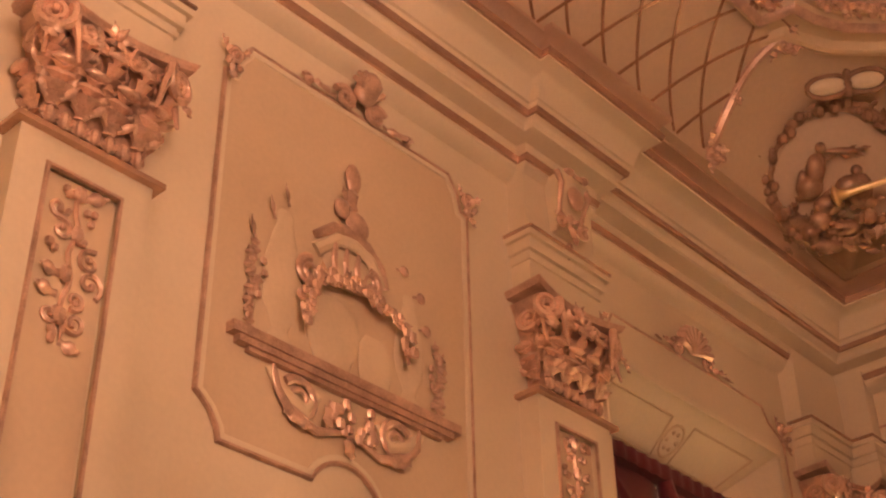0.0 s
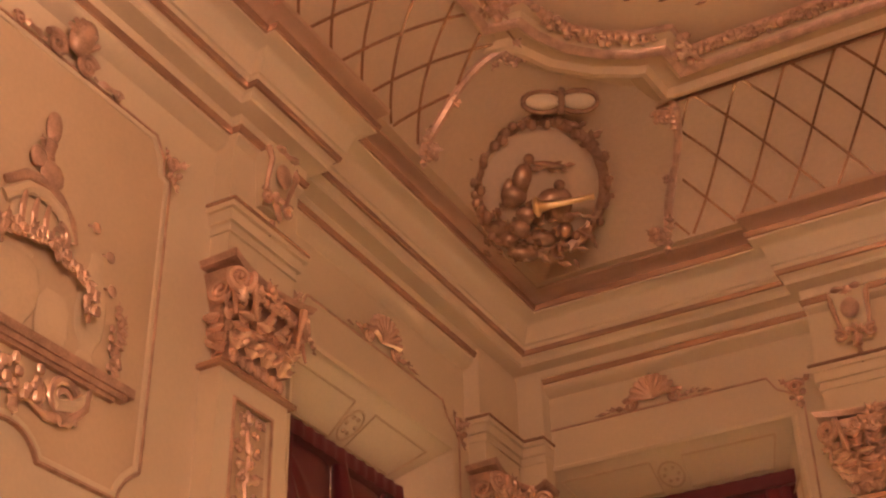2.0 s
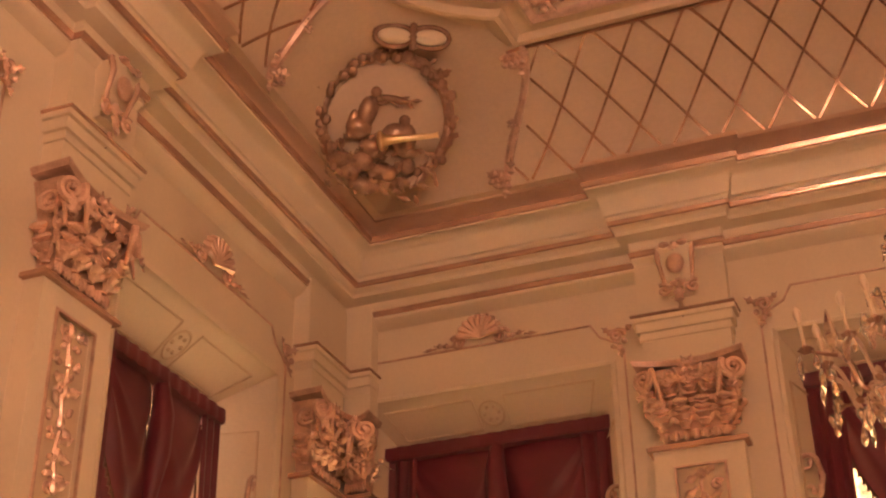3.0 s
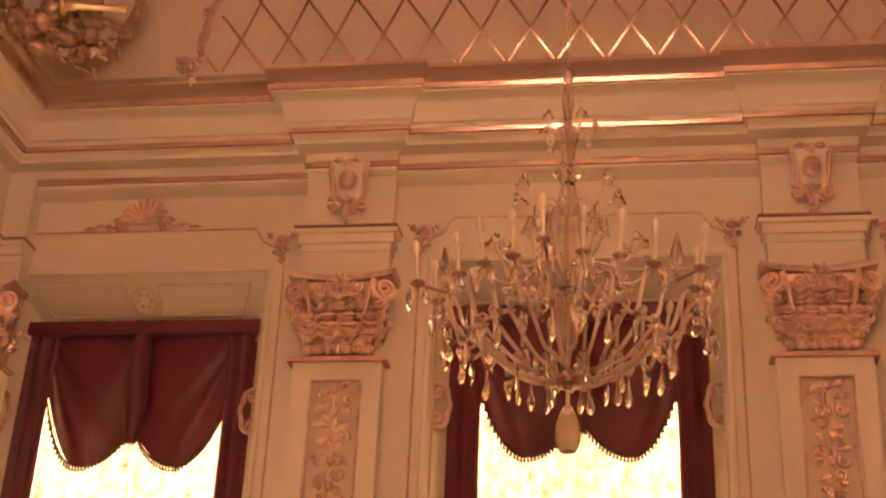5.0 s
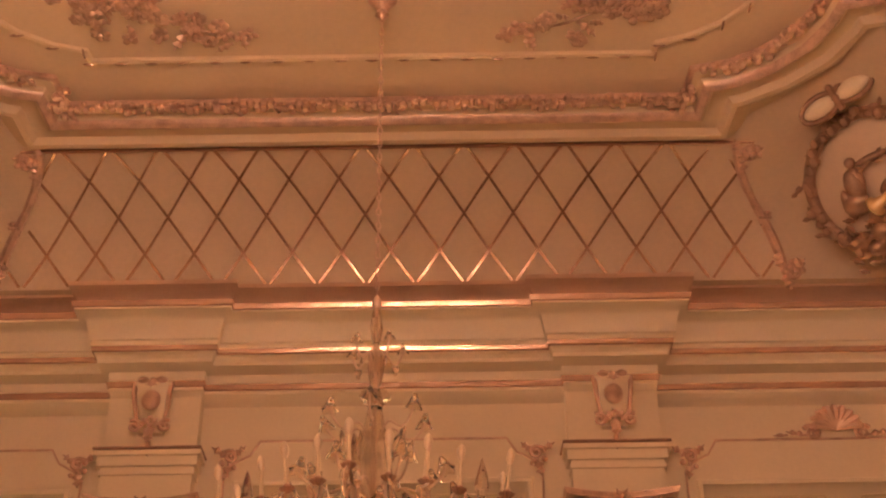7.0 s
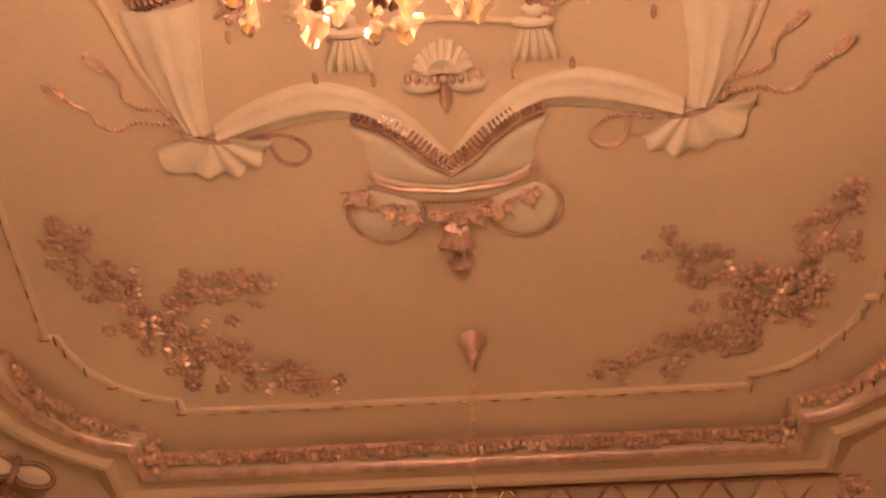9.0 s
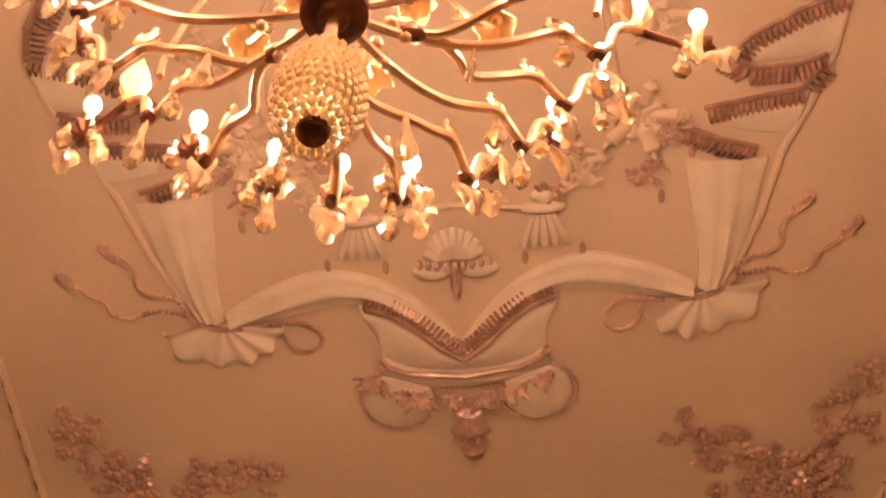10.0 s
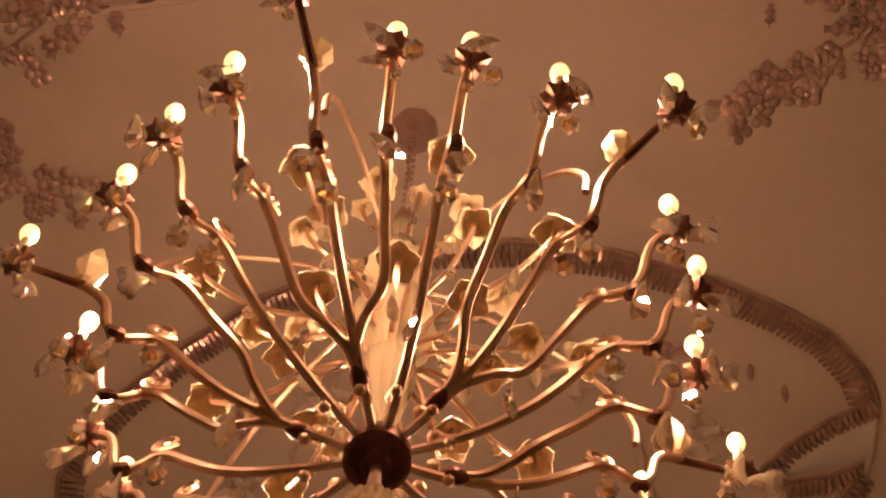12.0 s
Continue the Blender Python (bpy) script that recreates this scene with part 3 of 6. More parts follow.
def fringe_mesh(sd):
    mb, cord = MB(), []
    for i in range(30):
        s = (i + 0.5) / 30
        x = 0.015 + 0.655 * s
        low = -0.98 + (2.5 * (0.33 - x) ** 2 if x < 0.33 else 5.0 * (x - 0.33) ** 2)
        hang = 4 * s * (1 - s)
        d = 0.05 + 0.10 * hang ** 0.6
        mb.blob((sd * x, d, low - 0.01), (0.010, 0.010, 0.012), seg=5, rings=3)
        mb.tube([(sd * x, d, low - 0.015), (sd * x, d, low - 0.045)], [0.005, 0.011], 5)
        cord.append((sd * x, d, low - 0.006))
    mb.tube(cord, 0.007, 5)
    return mb.mesh("fringe", FRINGE)


def tail_mesh(sd):
    """The pleated side hanging."""
    mb = MB()
    rows = []
    for j in range(24):
        t = j / 23
        row = []
        for i in range(15):
            s = i / 14
            wobble = 0.012 * math.sin(9 * t + 2 * s)
            inner = 0.60 + 0.03 * math.sin(2.2 * t) + wobble
            x = inner + (0.835 - inner) * s
            row.append((sd * x, 0.125 + 0.016 * math.sin(s * 15 + 0.8 * t) + 0.008 * math.sin(6 * t), -0.04 - 4.16 * t))
        rows.append(row)
    mb.grid(rows)
    mb.grid([[(x, d - 0.012, z) for x, d, z in r] for r in rows])
    return mb.mesh("side_hanging", VELVET)


def sheer_mesh(sd):
    mb = MB()
    rows = []
    for j in range(40):
        t = j / 39
        row = []
        for i in range(40):
            s = i / 39
            x = 0.006 + 0.66 * s
            d = -0.03 + 0.026 * math.sin(s * 44 + 1.5 * math.sin(3 * t)) + 0.014 * math.sin(s * 17 + 9 * t) + 0.010 * math.sin(21 * t + 5 * s)
            row.append((sd * x, d, -0.25 - 4.2 * t))
        rows.append(row)
    mb.grid(rows)
    return mb.mesh("sheer", SHEER)


def scroll_mesh():
    mb = MB()
    for z, s in ((0.07, 1), (-0.07, -1)):
        mb.spiral((0.0, 0.0, z), (1, 0, 0), (0, 0, s), 0.055, 0.018, 1.1, 0.014, 0.009, -0.5, n=16)
    mb.tube([(0.05, 0, 0.06), (0.065, 0, 0.0), (0.05, 0, -0.06)], 0.013, 6)
    return mb.mesh("c_scroll", ROSEGILT)


SWAGS = {sd: (swag_mesh(sd), fringe_mesh(sd), tail_mesh(sd), sheer_mesh(sd)) for sd in (-1, 1)}
C_SCROLL = scroll_mesh()


def valance_mesh():
    mb = MB()
    rows = []
    for z, d in ((0.02, -0.03), (0.02, 0.165), (-0.055, 0.17), (-0.075, 0.160), (-0.08, 0.02)):
        rows.append([(-0.835 + 1.67 * i / 40, d + (0.008 * math.sin(i * 1.9) if d > 0.05 else 0), z) for i in range(41)])
    mb.grid(rows)
    return mb.mesh("heading", VELVET)


VALANCE = valance_mesh()
TIE = MB()
TIE.tube([(0, 0.12, -0.06), (0.005, 0.15, -0.28), (-0.004, 0.13, -0.52), (0.0, 0.10, -0.84)], [0.05, 0.075, 0.085, 0.04], 10)
TIE = TIE.mesh("jabot", VELVET)


def window(n, wall, u, zin, zout, crest, label):
    hi, ho = (0.60 if wall is WEST else 0.755 if u == 0 else 0.73), HW_OUT
    back = 0.0 if (wall is NORTH and u == 0) else -BACK
    th = thing("window_%d" % n, on_wall(wall, u, back), label, "window", kind="structure")
    # splayed, panelled reveal
    mb = MB()
    R = -REVEAL
    a, b = 0.0, R
    for sd in (-1, 1):
        mb.grid([[(sd * ho, a, 0.5), (sd * ho, a, zout)], [(sd * hi, b, 0.5), (sd * hi, b, zin)], [(sd * (hi + 0.02), b - 0.02, 0.5), (sd * (hi + 0.02), b - 0.02, zin + 0.02)]])
    mb.grid([[(-ho, a, zout), (ho, a, zout)], [(-hi, b, zin), (hi, b, zin)], [(-hi, b - 0.02, zin + 0.02), (hi, b - 0.02, zin + 0.02)]])
    part("reveal", mb, PLASTER, th, "cream splayed reveal", smooth=False)

    def soffit(x, t, lift):
        """A point of the splayed head: t from the room edge (0) to the curtain (1)."""
        w = ho + (hi - ho) * t
        l = math.hypot(REVEAL, zout - zin)
        return (x * w, R * t - lift * (zout - zin) / l, zout + (zin - zout) * t - lift * REVEAL / l)

    mb = MB()
    for x0, x1 in ((-0.86, -0.13), (0.13, 0.86)):
        path = [soffit(x, t, 0.006) for x, t in ((x0, 0.22), (x1, 0.22), (x1, 0.72), (x0, 0.72), (x0, 0.22))]
        mb.tube(path, 0.009, 5)
    c = [soffit(0.105 * math.cos(q * math.pi / 8), 0.47 + 0.20 * math.sin(q * math.pi / 8), 0.008) for q in range(17)]
    mb.tube(c, 0.010, 5)
    for q in range(6):
        p = soffit(0.06 * math.cos(q * math.pi / 3), 0.47 + 0.11 * math.sin(q * math.pi / 3), 0.006)
        mb.blob(p, 0.016, seg=6, rings=4)
    part("soffit_moulding", mb, FIELD, th, "thin buff panel mouldings with a rosette")
    mb = MB()
    for sd in (-1, 1):
        def jamb(t, z):
            return (sd * (ho + (hi - ho) * t) - sd * 0.006, R * t, z)
        mb.tube([jamb(0.22, 1.2), jamb(0.22, zin - 0.08), jamb(0.78, zin - 0.14), jamb(0.78, 1.2)], 0.009, 5)
    part("jamb_moulding", mb, FIELD, th, "thin buff panel mouldings")
    # moulding on the wall round the opening, with clipped corners
    mb = MB()
    top = zout + 0.29
    frame_loop(mb, [(-1.02, 0.5), (-1.02, top - 0.22), (-0.97, top - 0.16), (-0.86, top - 0.10), (-0.80, top), (0.80, top), (0.86, top - 0.10), (0.97, top - 0.16), (1.02, top - 0.22), (1.02, 0.5)], SMALLBEAD, closed=False)
    part("surround_moulding", mb, ROSEGILT, th, "thin dull gilded surround moulding")
    mb = MB()
    frame_loop(mb, [(-ho, 0.5), (-ho, zout), (ho, zout), (ho, 0.5)], [(-0.03, 0.0), (-0.025, 0.012), (0.0, 0.018), (0.012, 0.0)], closed=False)
    part("architrave", mb, PLASTER, th, smooth=False)
    for sd in (-1, 1):
        part("corner_spray", SPRAY_MESH, None, th, "gilded corner spray", pose(sd * 0.985, 0.006, top - 0.15) @ Matrix.Diagonal((sd, 1, 1, 1)))
        part("c_scroll", C_SCROLL, None, th, "gilded c-scroll", pose(sd * 0.875, -0.10, 4.44) @ Matrix.Diagonal((-sd * 1.3, 1.3, 1.3, 1)))
    if crest:
        part("shell", SHELL_MESH, None, th, "gilded scallop shell crest", pose(0, 0.006, top + 0.055) @ Matrix.Scale(1.02, 4))
    # joinery and glass behind the sheers
    mb = MB()
    d = R - 0.16
    for x in (-0.80, 0.0, 0.80):
        mb.box(x - 0.035, x + 0.035, d - 0.06, d, 0.5, zin)
    for z in (0.5, 1.9, 3.3, zin - 0.05):
        mb.box(-0.80, 0.80, d - 0.055, d - 0.005, z, z + 0.06)
    part("window_frame", mb, FRAMEWOOD, th, "white painted window frame", smooth=False)
    for x in (-0.40, 0.40):
        for z0, z1 in ((0.56, 1.9), (1.96, 3.3), (3.36, zin - 0.05)):
            mb = MB()
            mb.box(x - 0.365, x + 0.365, d - 0.035, d - 0.029, z0, z1)
            pane = part("pane", mb, CRYSTAL, th, "clear glass pane", smooth=False)
            pane.visible_shadow = False
    # curtains
    narrow = Matrix.Diagonal((0.82 if wall is WEST else 1.0, 1, 1, 1))
    cu = thing("curtain", on_wall(wall, u, back + R + 0.02, zin) @ narrow, "crimson velvet swagged curtain with tasselled fringe over a window", "curtain", "curtains at the windows")
    part("heading", VALANCE, None, cu)
    part("jabot", TIE, None, cu)
    for sd in (-1, 1):
        sw = part("swag", SWAGS[sd][0], None, cu, m=pose(0, 0, -0.02))
        part("fringe", SWAGS[sd][1], None, sw, "dark tasselled fringe")
        part("side_hanging", SWAGS[sd][2], None, cu)
        sh = thing("sheer_curtain", on_wall(wall, u, back + R + 0.02, zin) @ narrow, "cream voile sheer curtain lit by daylight", "curtain", "sheers at the windows")
        part("sheer", SWAGS[sd][3], None, sh)


for n, u in enumerate(WIN_N):
    window(n + 1, NORTH, u, 5.165 if u == 0 else 5.125, ZT_OUT, u != 0, "tall window in a splayed cream reveal with gilded mouldings")
window(4, WEST, WIN_W[0], 4.975, ZT_OUT - 0.1, True, "tall window in a splayed cream reveal with gilded mouldings")
# ---- relief panels of the west wall ----
def arc(cx, cz, r, a0, a1, n=8):
    return [(cx + r * math.cos(radians(a0 + (a1 - a0) * i / n)), cz + r * math.sin(radians(a0 + (a1 - a0) * i / n))) for i in range(n + 1)]


def panel_outline(w=0.785):
    """Outline of a wall panel: notched corners, a hump in the lower rail; clockwise from the lower left."""
    pts = [(-w, 3.99)] + [(-w, 5.56), (-w + 0.05, 5.57), (-w + 0.07, 5.66), (-w + 0.135, 5.76)]
    pts += [(w - 0.135, 5.76), (w - 0.07, 5.66), (w - 0.05, 5.57), (w, 5.56), (w, 3.99)]
    pts += [(w - 0.03, 3.97), (w - 0.075, 3.93), (w - 0.115, 3.87), (w - 0.125, 3.82)]
    pts += arc(0, 3.73, 0.205, 26, 154, 10)
    pts += [(-w + 0.125, 3.82), (-w + 0.115, 3.87), (-w + 0.075, 3.93), (-w + 0.03, 3.97)]
    return pts


def wall_panel(wall, u):
    th = thing("wall_panel", on_wall(wall, u), "buff wall panel framed by gilded moulding with shell crest", "wall panel", "panels between the pilasters")
    mb = MB()
    pts = panel_outline()
    front = [(x, 0.004, z) for x, z in pts]
    mb.add(front, [tuple(range(len(pts)))])
    part("field", mb, FIELD, th, "buff painted field", smooth=False)
    mb = MB()
    frame_loop(mb, pts, [(-0.040, 0.0), (-0.036, 0.012), (-0.022, 0.016), (-0.010, 0.012)])
    part("frame", mb, PLASTER, th, "cream outer moulding")
    mb = MB()
    frame_loop(mb, pts, [(-0.012, 0.010), (-0.007, 0.020), (0.003, 0.019), (0.010, 0.004)])
    part("gilt_edge", mb, ROSEGILT, th, "dull gilded inner edge")
    part("shell", CREST, None, th, "gilded plume crest", pose(0, 0.02, 5.80))
    for sd in (-1, 1):
        part("corner_spray", SPRAY_MESH, None, th, "gilded corner spray", pose(sd * 0.76, 0.02, 5.60) @ Matrix.Diagonal((sd * 0.8, 1, 0.9, 1)))


def crest_mesh():
    mb = MB()
    mb.blob((-0.02, 0.05, 0.10), (0.075, 0.045, 0.12), rot=Euler((0, radians(-25), 0)).to_matrix(), seg=10, rings=8)
    for i in range(6):
        a = math.pi * (0.2 + 0.6 * i / 5)
        mb.tube([(-0.02, 0.03, 0.0), (-0.02 + 0.09 * math.cos(a), 0.08, 0.14 * math.sin(a)), (-0.02 + 0.12 * math.cos(a), 0.05, 0.20 * math.sin(a))], [0.01, 0.018, 0.012], 5)
    for sd in (-1, 1):
        mb.spiral((sd * 0.10, 0.02, -0.01), (sd, 0, 0), (0, 0, 1), 0.07, 0.014, 1.6, 0.02, 0.01, 0.4, n=20)
        mb.leaf((sd * 0.16, 0.01, -0.03), (sd, 0, -0.1), (0, 1, 0), 0.20, 0.06, 0.4, nl=7)
        mb.spiral((sd * 0.33, 0.012, -0.03), (sd, 0, 0), (0, 0, 1), 0.035, 0.01, 1.3, 0.012, 0.007, 0.4, n=14, nr=5)
    return mb.mesh("shell", ROSEGILT)


CREST = crest_mesh()


def half_vase(profile, x, d, z0, mat, parent, label, name="vase", ribs=0.0, n=20, squash=0.22):
    mb = MB()
    mb.lathe(profile, n, (0, 0, 0), ribs)
    return part(name, mb, mat, parent, label, pose(x, d, z0) @ Matrix.Diagonal((1, squash, 1, 1)))


def trophy(wall, u):
    """A shelf with vases, garlands and scrolls in high relief."""
    th = thing("relief_trophy", on_wall(wall, u) @ Matrix.Diagonal((1, 0.46, 1, 1)), "stucco and gilt trophy of vases and scrolls on a shelf", "wall relief", "trophies in the wall panels")
    for name, w, d, z0, z1 in (("shelf", 0.66, 0.115, 4.285, 4.33), ("shelf_moulding", 0.62, 0.095, 4.255, 4.285), ("shelf_moulding", 0.56, 0.07, 4.235, 4.255)):
        mb = MB()
        mb.box(-w, w, 0.0, d, z0, z1)
        part(name, mb, ROSEGILT, th, "dull gilded moulded shelf" if name == "shelf" else "", smooth=False)
    tall = [(0.03, 0.0), (0.06, 0.01), (0.07, 0.04), (0.045, 0.08), (0.055, 0.11), (0.10, 0.19), (0.115, 0.29), (0.10, 0.41), (0.07, 0.52), (0.045, 0.60), (0.05, 0.645), (0.03, 0.67)]
    half_vase(tall, 0.39, 0.008, 4.33, PALE, th, "tall white stucco vase")
    half_vase([(r * 0.86, z * 0.86) for r, z in tall], -0.37, 0.008, 4.33, PALE, th, "white stucco vase")
    half_vase([(0.06, 0.0), (0.10, 0.01), (0.11, 0.05), (0.155, 0.13), (0.165, 0.22), (0.14, 0.31), (0.09, 0.345), (0.10, 0.37)], 0.10, 0.012, 4.33, PALE, th, "round white stucco urn", "urn")
    half_vase([(0.05, 0.0), (0.085, 0.01), (0.10, 0.08), (0.095, 0.19), (0.06, 0.25)], -0.145, 0.03, 4.33, PALE, th, "small white stucco urn", "urn")
    mb = MB()
    for k, (x0, z0) in enumerate(((0.585, 4.82), (0.487, 4.97), (0.412, 5.07))):
        mb.leaf((x0 - 0.03, 0.03, z0 - 0.05), (0.5, 0.3, 1), (0, 1, 0), 0.12, 0.035, 0.4, nl=5)
    for x0, z0 in ((-0.33, 5.02), (-0.44, 4.92), (-0.477, 4.76)):
        mb.blob((x0, 0.03, z0), (0.03, 0.02, 0.03), seg=8)
        mb.tube([(x0, 0.03, z0), (x0 + 0.05, 0.02, z0 - 0.01)], 0.007, 5)
    part("flame_ornament", mb, GOLD, th, "gilded flame tips", kind="stuff")
    mb = MB()
    r = random.Random(5)
    for sd, zt in ((1, 4.68), (-1, 4.62)):
        for i in range(7):
            z = 4.34 + (zt - 4.34) * i / 6
            mb.leaf((sd * 0.55, 0.03, z), (sd * r.uniform(-0.3, 0.6), 0, 1), (0, 1, 0), 0.12, 0.07, 0.5, nl=6)
            mb.blob((sd * (0.54 + r.uniform(-0.05, 0.03)), 0.05, z), 0.02, seg=6, rings=4)
    part("leaf_spray", mb, ROSEGILT, th, "gilded leaf sprays", kind="stuff")
    # festoon over the urns
    mb = MB()
    path = [(0.30, 4.47), (0.29, 4.62), (0.20, 4.74), (0.08, 4.76), (-0.02, 4.78), (-0.12, 4.74), (-0.22, 4.72), (-0.31, 4.66), (-0.33, 4.52)]
    for (xa, za), (xb, zb) in zip(path, path[1:]):
        for k in range(4):
            t = k / 4
            x, z = xa + (xb - xa) * t, za + (zb - za) * t
            for _ in range(2):
                mb.blob((x + r.uniform(-0.025, 0.025), 0.12 + r.uniform(-0.02, 0.03), z + r.uniform(-0.025, 0.025)), r.uniform(0.016, 0.03), seg=6, rings=4)
            mb.leaf((x, 0.11, z), (r.uniform(-1, 1), 0.2, r.uniform(-1, 1)), (0, 1, 0), 0.075, 0.045, 0.4, nl=5)
    part("festoon", mb, GOLD, th, "gilded flower festoon", kind="stuff")
    # arched hood and finial
    mb = MB()
    mb.tube([(0.235, 0.04, 4.95), (0.12, 0.05, 5.04), (0.03, 0.05, 5.06), (-0.08, 0.05, 5.03), (-0.17, 0.05, 4.95), (-0.21, 0.04, 4.86)], [0.02, 0.03, 0.032, 0.03, 0.026, 0.02], 8)
    part("hood_edge", mb, ROSEGILT, th, "dull gilded hood edge")
    mb = MB()
    mb.tube([(0.22, 0.03, 4.88), (0.10, 0.05, 4.985), (0.0, 0.05, 5.0), (-0.10, 0.05, 4.965), (-0.18, 0.03, 4.86)], 0.035, 8)
    mb.blob((0.02, 0.03, 4.85), (0.16, 0.05, 0.10), seg=12, rings=8)
    part("hood", mb, PALE, th, "white stucco hood")
    mb = MB()
    for x in (0.12, 0.05, -0.02):
        mb.tube([(x, 0.08, 4.76), (x + 0.02, 0.10, 4.86), (x, 0.07, 4.95)], [0.014, 0.02, 0.012], 6)
    mb.spiral((0.26, 0.06, 4.74), (-1, 0, 0), (0, 0, 1), 0.075, 0.018, 1.5, 0.022, 0.012, 1.5, n=20)
    mb.spiral((-0.10, 0.06, 4.84), (1, 0, 0), (0, 0, 1), 0.07, 0.018, 1.5, 0.022, 0.012, 1.5, n=20)
    mb.blob((-0.01, 0.06, 5.11), (0.075, 0.04, 0.07), seg=10)
    mb.blob((0.085, 0.06, 5.16), (0.05, 0.04, 0.055), seg=10)
    mb.leaf((0.03, 0.05, 5.14), (0, 0.1, 1), (0, 1, 0), 0.18, 0.10, 0.4)
    mb.blob((0.02, 0.05, 5.36), (0.05, 0.04, 0.085), seg=10)
    mb.leaf((0.04, 0.05, 5.20), (0.5, 0, 0.8), (0, 1, 0), 0.10, 0.06, 0.4)
    part("finial", mb, ROSEGILT, th, "dull gilded plumed finial")
    # scrolls under the shelf
    mb = MB()
    for sd in (-1, 1):
        mb.spiral((sd * 0.27, 0.04, 4.13), (sd, 0, 0), (0, 0, 1), 0.10, 0.02, 1.7, 0.022, 0.012, 0.6, n=24)
        mb.tube([(sd * 0.42, 0.04, 4.235), (sd * 0.40, 0.05, 4.14), (sd * 0.32, 0.05, 4.05), (sd * 0.18, 0.05, 4.02), (sd * 0.05, 0.05, 4.06)], [0.012, 0.022, 0.026, 0.022, 0.012], 7)
        mb.leaf((sd * 0.36, 0.05, 4.06), (-sd, 0, -0.35), (0, 1, 0), 0.17, 0.08, 0.5)
        mb.leaf((sd * 0.10, 0.05, 4.18), (sd * 0.3, 0, -1), (0, 1, 0), 0.16, 0.09, 0.5)
    for i in range(16):
        mb.blob((r.uniform(-0.13, 0.13), 0.06 + r.uniform(0, 0.02), r.uniform(4.05, 4.21)), r.uniform(0.018, 0.032), seg=6, rings=4)
    mb.leaf((0, 0.05, 4.06), (0, 0, -1), (0, 1, 0), 0.12, 0.09, 0.4)
    part("scrollwork", mb, GOLD, th, "gilded scrolls and fruit below the shelf", kind="stuff")
    for sd in (-1, 1):
        mb = MB()
        mb.tube([(sd * 0.44, 0.02, 4.22), (sd * 0.36, 0.035, 4.13), (sd * 0.24, 0.035, 4.09), (sd * 0.17, 0.02, 4.18)], [0.02, 0.035, 0.035, 0.02], 8)
        part("inner_scroll", mb, PALE, th, "white stucco inner scroll")


for u in (2.52,):
    for wall in (WEST, EAST):
        wall_panel(wall, u)
        trophy(wall, u)
# ---- gilded trellis in the cove ----
def north_cove(u, s, lift=0.0):
    d, z = cove_at(s, lift)
    return (u, YN - d, z)


def west_cove(u, s, lift=0.0):
    d, z = cove_at(s, lift)
    return (-XW + d, u, z)


def strip(mb, at, line, w=0.010, lift=0.008):
    """A flat bar laid on the cove along (u, s) points."""
    rows = []
    for i, (u, s) in enumerate(line):
        a, b = line[max(0, i - 1)], line[min(len(line) - 1, i + 1)]
        t = (Vector(at(*b)) - Vector(at(*a))).normalized()
        nrm = (Vector(at(u, s, 0.05)) - Vector(at(u, s))).normalized()
        sd = t.cross(nrm).normalized() * w
        p = Vector(at(u, s))
        rows.append([p - sd, p - sd * 0.8 + nrm * lift, p + sd * 0.8 + nrm * lift, p + sd])
    mb.grid(rows, close=True, cap=True)


